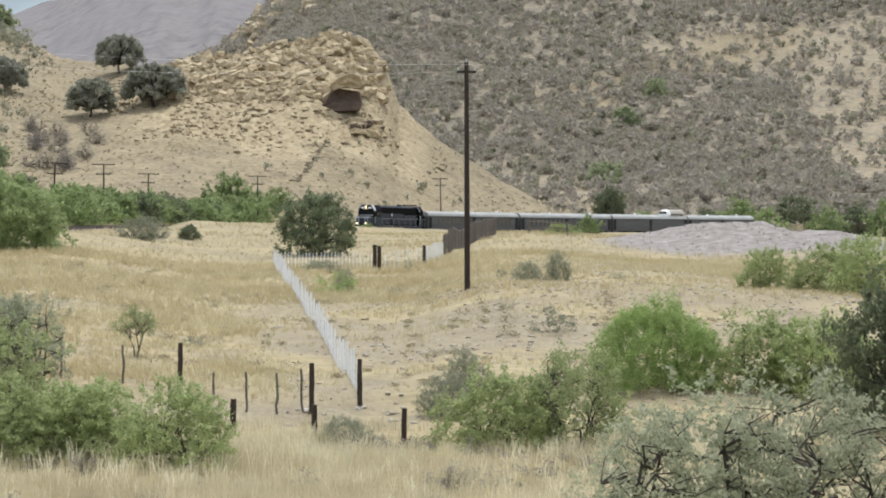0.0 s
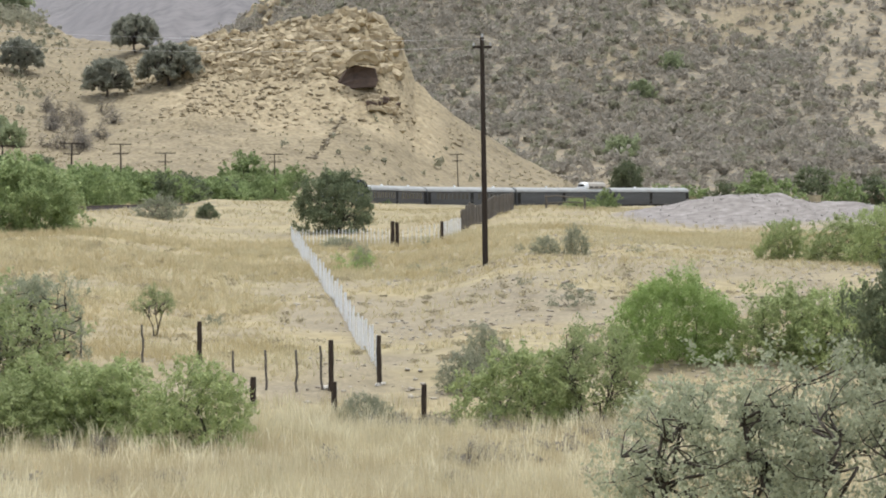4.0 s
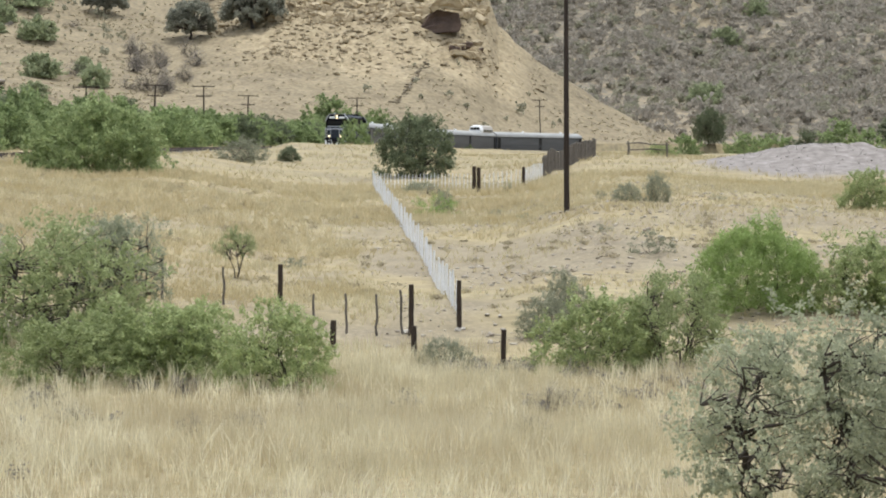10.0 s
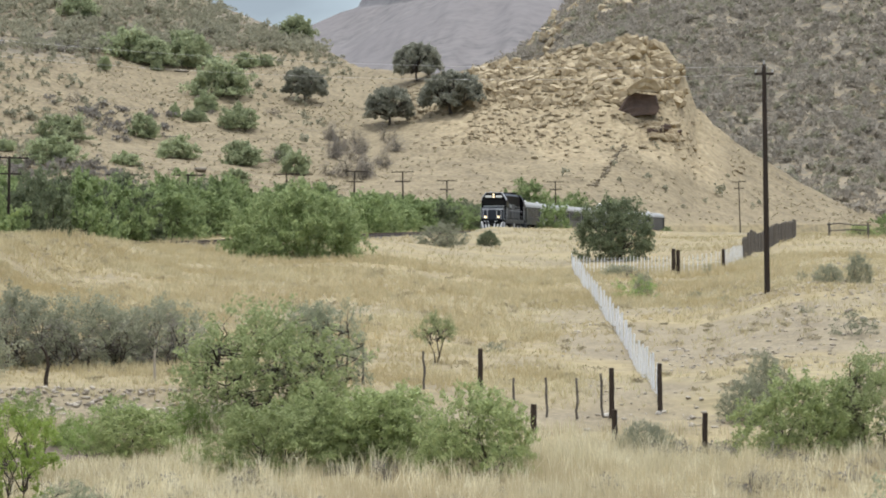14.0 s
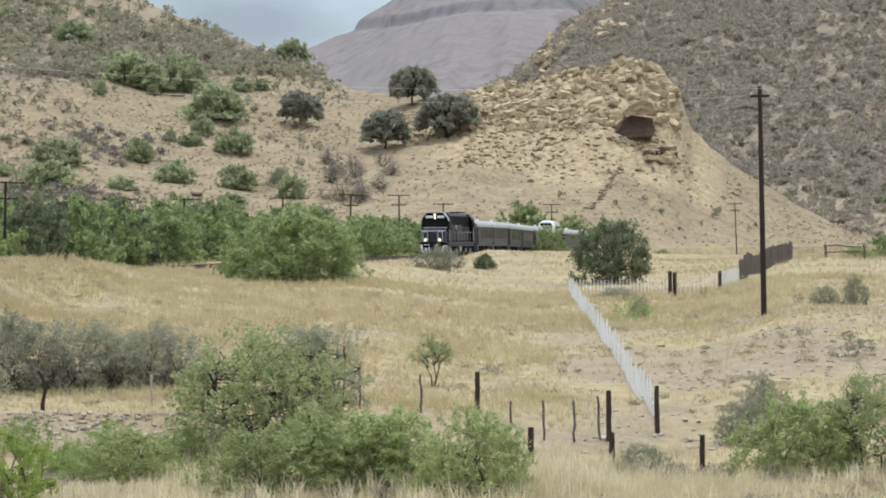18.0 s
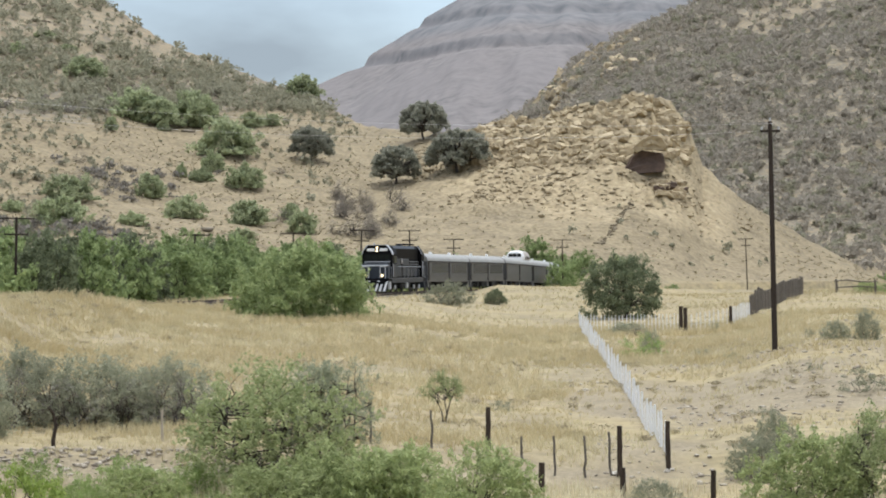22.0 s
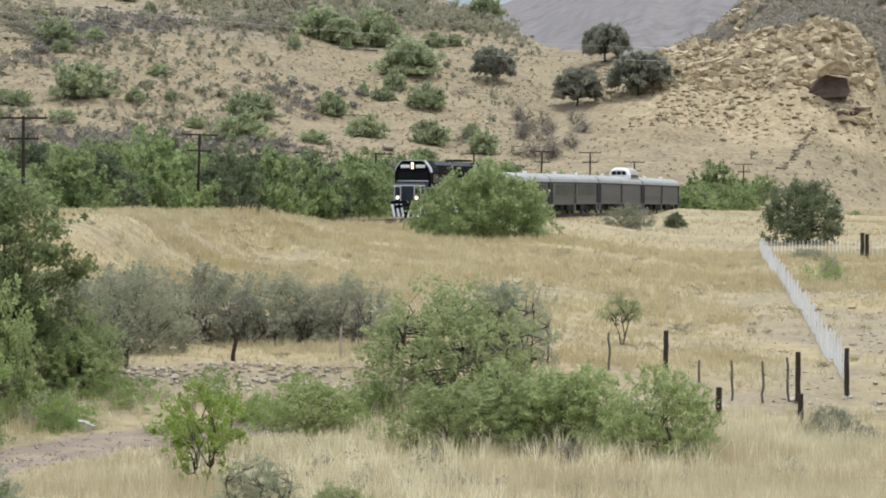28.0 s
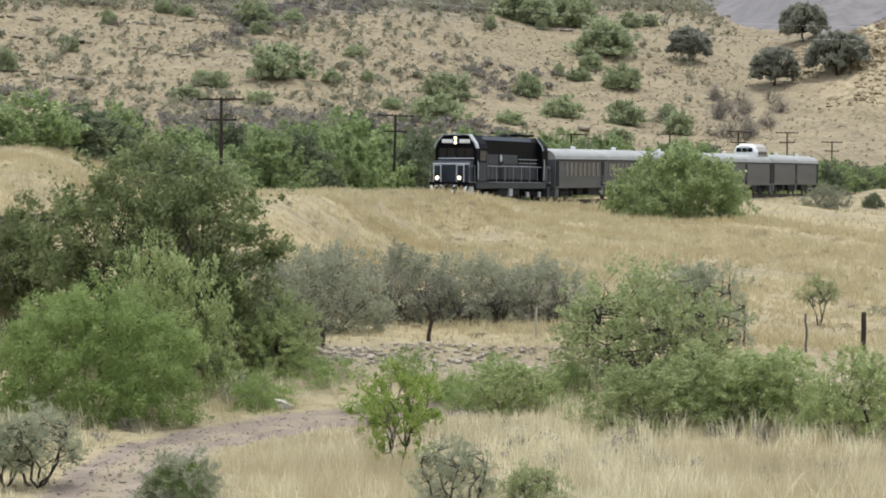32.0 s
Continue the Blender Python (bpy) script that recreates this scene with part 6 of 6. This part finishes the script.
twisted_post(-13.70, 106.0, 1.5, "crooked dark forked trunk used as a fence post", (0.0, -0.01, 0.02, 0.06, 0.03, 0.0, -0.12))
twisted_post(-15.90, 105.0, 0.95, "short hooked dark stump of a fence post", (0.08, 0.09, 0.1, 0.08, 0.02, -0.14))
standing_post("fence_stake", "pale thin stake beside the stony bank", -11.53, 108.0, 1.2, 0.05, STONE, (2, 0), 0.02)
for az, d, tall, r in ((-1.02, 203.0, 1.85, 0.15), (-0.93, 203.2, 1.75, 0.15), (-0.02, 206.0, 1.4, 0.13)):
    standing_post("gate_post", "dark squared timber gate post in the white fence", az, d, tall, r, TIE_WOOD, (0, 0), 0.01, "gate posts")


def white_fence(name, label, rows, spacing, thick, tall, between=0):
    """A white-painted fence: posts, thin stays between them and wire strands following the ground."""
    f = thing(name, label, "fence")
    pts = [Vector((*spot(a, d), 0)) for a, d in rows]
    wires = {h: Shape() for h in (0.25, 0.5, 0.75, 0.98)}
    post = Shape().tube([(0, 0, -0.2), (0, 0, tall)], [thick, thick * 0.94], 7).mesh("post", WHITE_PAINT)
    stay = Shape().tube([(0, 0, -0.1), (0, 0, tall * 0.86)], [0.026, 0.022], 5).mesh("stay", WHITE_PAINT)
    for a, b in zip(pts, pts[1:]):
        n = max(2, round((b - a).length / spacing)) * (between + 1)
        last = None
        for k in range(n + 1):
            p = a.lerp(b, k / n)
            z = ground_z(p.x, p.y)
            if k < n or b is pts[-1]:
                main = k % (between + 1) == 0
                q = part("post" if main else "stay", post if main else stay, WHITE_PAINT, f)
                q.matrix_basis = pose(p.x, p.y, z + random.uniform(-0.05, 0.04), random.uniform(-2, 2), random.uniform(-2, 2), 0)
            if last:
                l, lz = last
                for h in wires:
                    wires[h].tube([(l.x, l.y, lz + h), (p.x, p.y, z + h)], 0.006, 4, False)
            last = (p, z)
    for h in wires:
        part("wire", wires[h], WIRE, f, "galvanised wire strand")


white_fence("wire_fence", "white-painted post and stay fence running up the grass slope", ((-1.34, 106.5), (-1.9, 130), (-2.5, 163), (-3.06, 212)), 4.2, 0.048, 1.4, 2)
white_fence("picket_fence", "white-painted picket fence beside the round tree", ((-3.06, 212), (-1.9, 207), (-1.08, 203.5)), 0.42, 0.026, 1.25)
white_fence("picket_fence", "white-painted picket fence between gate post and sleepers", ((-0.90, 203.5), (0.0, 206.5), (0.36, 214)), 0.42, 0.026, 1.25)


def sleeper_fence():
    f = thing("sleeper_fence", "palisade of old upright railway sleepers beside the line", "fence")
    a, b = Vector((*spot(0.38, 215), 0)), Vector((*spot(1.42, 292), 0))
    n = 110
    tie = Shape().box(-0.13, 0.13, -0.09, 0.09, -0.4, 1.75, 0.02).mesh("sleeper", POST_WOOD)
    rng = random.Random(8)
    ang = math.degrees(math.atan2(b.y - a.y, b.x - a.x))
    for k in range(n):
        p = a.lerp(b, k / (n - 1))
        q = part("sleeper", tie, POST_WOOD, f)
        q.matrix_basis = pose(p.x, p.y, ground_z(p.x, p.y) + rng.uniform(-0.12, 0.1), rng.uniform(-3, 3), rng.uniform(-2, 2), ang + rng.uniform(-6, 6))


sleeper_fence()


def cattle_frame(az, d):
    """Two leaning posts with a crooked log laid across."""
    x, y = spot(az, d)
    f = thing("log_gate", "old weathered log gate, two posts and a crooked rail", "gate")
    f.matrix_basis = pose(x, y, ground_z(x, y), 0, 0, -8)
    for px, tall in ((-2.1, 1.5), (1.9, 1.4)):
        part("post", Shape().tube([(px, 0, -0.4), (px + 0.05, 0, tall * 0.5), (px - 0.03, 0.02, tall)], [0.13, 0.12, 0.11], 8), POST_WOOD, f)
    part("rail", Shape().tube([(-2.3, -0.13, 1.25), (-1.0, -0.15, 1.38), (0.4, -0.13, 1.2), (2.2, -0.13, 1.18)], [0.06, 0.08, 0.07, 0.05], 7), POST_WOOD, f)
    part("rail", Shape().tube([(-2.2, -0.13, 0.6), (0.2, -0.15, 0.72), (2.1, -0.13, 0.6)], [0.06, 0.07, 0.05], 7), POST_WOOD, f)


cattle_frame(2.5, 296)
plant("green", 2.75, 301, 3.4, 1.3)


def utility_pole(az, d, tall):
    x, y = spot(az, d)
    p = thing("utility_pole", "tall dark creosoted wooden utility pole with short crossarm", "utility pole")
    p.matrix_basis = pose(x, y, ground_z(x, y), 0, -0.7, 10)
    part("pole", Shape().tube([(0, 0, -1), (0, 0, tall * 0.5), (0, 0, tall)], [0.17, 0.15, 0.12], 12), POLE_WOOD, p)
    part("crossarm", Shape().box(-0.55, 0.55, -0.06, 0.06, tall - 0.62, tall - 0.48, 0.015), POLE_WOOD, p)
    for sx in (-0.48, 0.0, 0.48):
        part("insulator", Shape().tube([(sx, 0, tall - 0.48 if sx else tall), (sx, 0, tall - 0.3 if sx else tall + 0.2)], [0.045, 0.06], 8), SILVER, p, "grey insulator")
    part("brace", Shape().tube([(0.4, 0, tall - 0.6), (0, 0, tall - 1.1)], 0.02, 5), STEEL, p)


utility_pole(0.86, 160, 12.9)
utility_pole(-27.5, 168, 15.5)


def cable(a, b, sag, radius, label):
    """A slack wire between two points."""
    pts = [Vector(a).lerp(Vector(b), k / 24) - Vector((0, 0, sag * 4 * (k / 24) * (1 - k / 24))) for k in range(25)]
    return thing("power_cable", label, "cable", "power cables", data=Shape().tube(pts, radius, 5, False).mesh("power_cable", WIRE))


for off, drop, sag in ((-0.48, 0.0, 2.2), (0.48, 0.35, 2.7)):
    a, b = spot(0.86, 160), spot(-27.5, 168)
    cable((a[0], a[1] + off, ground_z(*a) + 12.75 - drop), (b[0], b[1] + off, ground_z(*b) + 15.2 - drop), sag, 0.006, "thin pale power cable slung between wooden poles")


def telegraph_pole(x, y, top, turn):
    z = ground_z(x, y)
    tall = top - z
    p = thing("telegraph_pole", "thin old telegraph pole with long crossarms beside the railway", "telegraph pole", "telegraph poles")
    p.matrix_basis = pose(x, y, z, 0, random.uniform(-2, 2), turn)
    part("pole", Shape().tube([(0, 0, -0.5), (0, 0, tall)], [0.13, 0.09], 8), POLE_WOOD, p)
    for k, (h, w) in enumerate(((0.12, 1.45), (1.35, 0.95))):
        arm = part("crossarm", Shape().box(-w, w, -0.05, 0.05, tall - h - 0.06, tall - h + 0.06, 0.01), POLE_WOOD, p)
        for j in range(6 if k == 0 else 4):
            sx = -w * 0.92 + 1.84 * w * j / (5 if k == 0 else 3)
            part("insulator", Shape().tube([(sx, 0, tall - h + 0.06), (sx, 0, tall - h + 0.22)], [0.03, 0.035], 6), POLE_WOOD, arm)


for x, y, top in ((-52.4, 162, 4.05), (-54.6, 212, 4.0), (-53.0, 246, 3.05), (-50.8, 265, 3.2), (-46.4, 299, 3.65), (-43.5, 330, 4.3), (-41.3, 363, 4.6), (-38.6, 393, 3.7), (-27.0, 455, 4.0), (3.0, 530, 4.5)):
    telegraph_pole(x, y, top + EZ, 6 + (y - 160) * 0.03)


# ---- hedge of thorn trees on the far side of the line ----
rng = random.Random(21)
y = 168.0
while y < 470:
    for off in (9, 16):
        x = float(spline(y, TRACK, 1)) - off - rng.uniform(0, 4) - (4 if y > 420 else 0)
        yy = y + rng.uniform(-2, 2) + (off - 9) * 0.4
        az, d = math.degrees(math.atan2(x, yy)), math.hypot(x, yy)
        h = rng.uniform(0.8, 1.15) * lerp1(y, ((168, 3.0), (184, 4.4), (205, 5.4), (230, 5.6), (300, 5.0), (340, 4.3), (380, 4.0), (470, 3.8)))
        plant(rng.choice(("thicket", "thicket", "thicket", "shade")), az, d, rng.uniform(5.5, 8.5) * (0.9 if y > 340 else 1), h, None, "tall green thorn tree in the thicket beside the railway", "thicket beside the line")
    y += rng.uniform(4.2, 6.2)


# ---- overhang and loose blocks on the brow of the knoll ----
def block(name, label, x, y, z, sx, sy, sz, mat, turn=(0, 0, 0), seed=0, category="rock"):
    """A split rock: a box broken into facets, its corners knocked off."""
    rng = random.Random(seed)
    bm = bmesh.new()
    bmesh.ops.create_cube(bm, size=1.0)
    bmesh.ops.subdivide_edges(bm, edges=bm.edges[:], cuts=3, use_grid_fill=True)
    for v in bm.verts:
        r = max(abs(c) for c in v.co)
        n = v.co.normalized() * 0.62
        v.co = v.co.lerp(n, 0.16)
        q = noise.noise(v.co * 2.1 + Vector((seed * 3.1, 0, 0)))
        v.co *= 1 + 0.22 * q + rng.uniform(-0.09, 0.09)
        v.co = Vector((v.co.x * sx, v.co.y * sy, v.co.z * sz))
    me = bpy.data.meshes.new(name)
    bm.to_mesh(me)
    bm.free()
    me.materials.append(mat)
    ob = thing(name, label, category, data=me)
    ob.matrix_basis = pose(x, y, z, *turn)
    return ob


def on_slope(az, el):
    """Where the line of sight at that bearing and elevation meets the hill."""
    d, a = np.arange(540, 690, 1.0), math.radians(az)
    z = height(d * math.sin(a), d * math.cos(a))
    k = np.flatnonzero(z - EZ >= d * math.tan(math.radians(el)))
    if len(k):
        return d[k[0]] * math.sin(a), d[k[0]] * math.cos(a), float(z[k[0]])
    x, y = spot(az, 640)
    return x, y, ground_z(x, y)


x, y, z = on_slope(-1.68, 1.80)


def rock_face(name, label, outline, deep, lean, mat, seed):
    """A split face of rock: an outline seen from the valley, cut back into the hill, its front roughened."""
    rng = random.Random(seed)
    n = len(outline)
    cu, cv = sum(p[0] for p in outline) / n, sum(p[1] for p in outline) / n
    vs, fs = [], []
    for ring, (k, w) in enumerate(((1.0, deep), (1.0, 0.25), (0.93, 0.0), (0.55, 0.35), (0.2, 0.1))):
        vs += [(cu + (u - cu) * k + rng.uniform(-0.18, 0.18), w - lean * v + rng.uniform(-0.2, 0.2), cv + (v - cv) * k + rng.uniform(-0.15, 0.15)) for u, v in outline]
        if ring:
            fs += [((ring - 1) * n + i, (ring - 1) * n + (i + 1) % n, ring * n + (i + 1) % n, ring * n + i) for i in range(n)]
    fs += [tuple(range(4 * n, 5 * n)), tuple(range(n - 1, -1, -1))]
    return thing(name, label, "rock", data=Shape().add(vs, fs).mesh(name, mat))


# the overhang's shade is put into the dark colour of this face
face = rock_face("shadowed_rock_face", "reddish rock face, the shade of the overhang put into its dark colour", [(-5.4, -0.2), (-3.0, 0.1), (0.6, 0.7), (4.4, 1.0), (5.0, 2.4), (4.3, 4.6), (2.2, 4.9), (0.2, 5.2), (-1.4, 4.0), (-2.6, 2.2), (-4.0, 1.2)], 5.0, -0.2, STONE_RED_AND_SHADE, 4)
face.matrix_basis = pose(x - 1.4, y - 1.9, z - 0.9, 0, 0, 2) @ Matrix.Diagonal((1.12, 1, 1.1, 1))
brow = rock_face("overhanging_rock", "tan rock brow jutting over a dark hollow", [(-1.6, 4.3), (0.3, 5.3), (2.4, 5.0), (4.6, 4.8), (5.2, 5.8), (3.8, 7.4), (1.8, 8.0), (-0.4, 7.0), (-2.2, 5.4)], 6.0, 0.22, STONE_TAN, 5)
brow.matrix_basis = pose(x - 0.6, y - 1.9, z - 0.1, 0, 0, 2)
for k in range(16):
    rng = random.Random(100 + k)
    az, el = rng.uniform(-1.5, -0.98), rng.uniform(1.25, 1.62)
    bx, by, bz = on_slope(az, el)
    s = rng.uniform(0.9, 2.2)
    block("fallen_block", "angular fallen rock block below the overhang", bx, by, bz + s * 0.2, s * 1.5, s, s * 0.6, STONE_RED_AND_SHADE if k % 3 == 0 else STONE_TAN, (rng.uniform(-20, 20), rng.uniform(-25, 25), rng.uniform(0, 180)), 30 + k)
for k in range(320):
    rng = random.Random(300 + k)
    az, el = rng.uniform(-5.4, -0.85), 0
    el = rng.uniform(2.0, float(lerp1(az, NEAR_RIDGE)) - 0.05)
    bx, by, bz = on_slope(az, el)
    s = rng.uniform(0.5, 1.0) ** 1.5 * 2.1 * (1.3 if az > -2.6 else 1)
    block("outcrop_rock", "tan weathered outcrop rock on the knoll", bx, by, bz + s * 0.05, s * rng.uniform(1.0, 1.7), s, s * rng.uniform(0.5, 0.9), STONE_TAN, (rng.uniform(-35, 25), rng.uniform(-40, 25), rng.uniform(-60, 60)), 60 + k)


for k in range(46):
    rng = random.Random(700 + k)
    az = rng.uniform(-3.9, -1.6)
    d, a = np.arange(800, 1490, 4.0), math.radians(az)
    zz = height(d * math.sin(a), d * math.cos(a))
    el = float(lerp1(az, RIGHT_RIDGE)) - rng.uniform(0.05, 0.75)
    hit = np.flatnonzero(zz - EZ >= d * math.tan(math.radians(el)))
    if len(hit):
        q, s = hit[0], rng.uniform(2.5, 6.0)
        block("ridge_rock", "tan rock outcrop on the shoulder of the far hill", d[q] * math.sin(a), d[q] * math.cos(a), float(zz[q]) + s * 0.05, s * 1.5, s, s * 0.7, STONE_TAN, (rng.uniform(-30, 25), rng.uniform(-35, 25), rng.uniform(-60, 60)), 500 + k)


# thin seam of dark stones running down the face of the knoll
t = np.linspace(0, 1, 90)
sx, sy, sz = zip(*(on_slope(-2.0 - 0.70 * k + 0.03 * math.sin(k * 23), 1.22 - 1.0 * k) for k in t))
rng = np.random.default_rng(96)
thing("stone_seam", "thin seam of dark stones down the knoll", "rocks", kind="stuff", data=stones("stone_seam", "", np.array(sx) + rng.normal(0, 0.25, 90), np.array(sy) + rng.normal(0, 0.4, 90), rng.uniform(0.35, 0.7, 90), STONE_DUN, 97))


for az, d, s, k in ((-16.72, 95.3, 0.42, 1), (-16.58, 95.0, 0.3, 2), (-1.33, 104.7, 0.16, 3), (-1.22, 104.9, 0.12, 4), (-2.37, 103.0, 0.2, 5), (-2.2, 103.0, 0.12, 6)):
    bx, by = spot(az, d)
    block("white_boulder", "small whitish boulder lying in dry grass", bx, by, ground_z(bx, by) + s * 0.25, s * 1.2, s, s * 0.8, PALE_ROCK, (10 * k, 8, 40 * k), 200 + k)


motions()
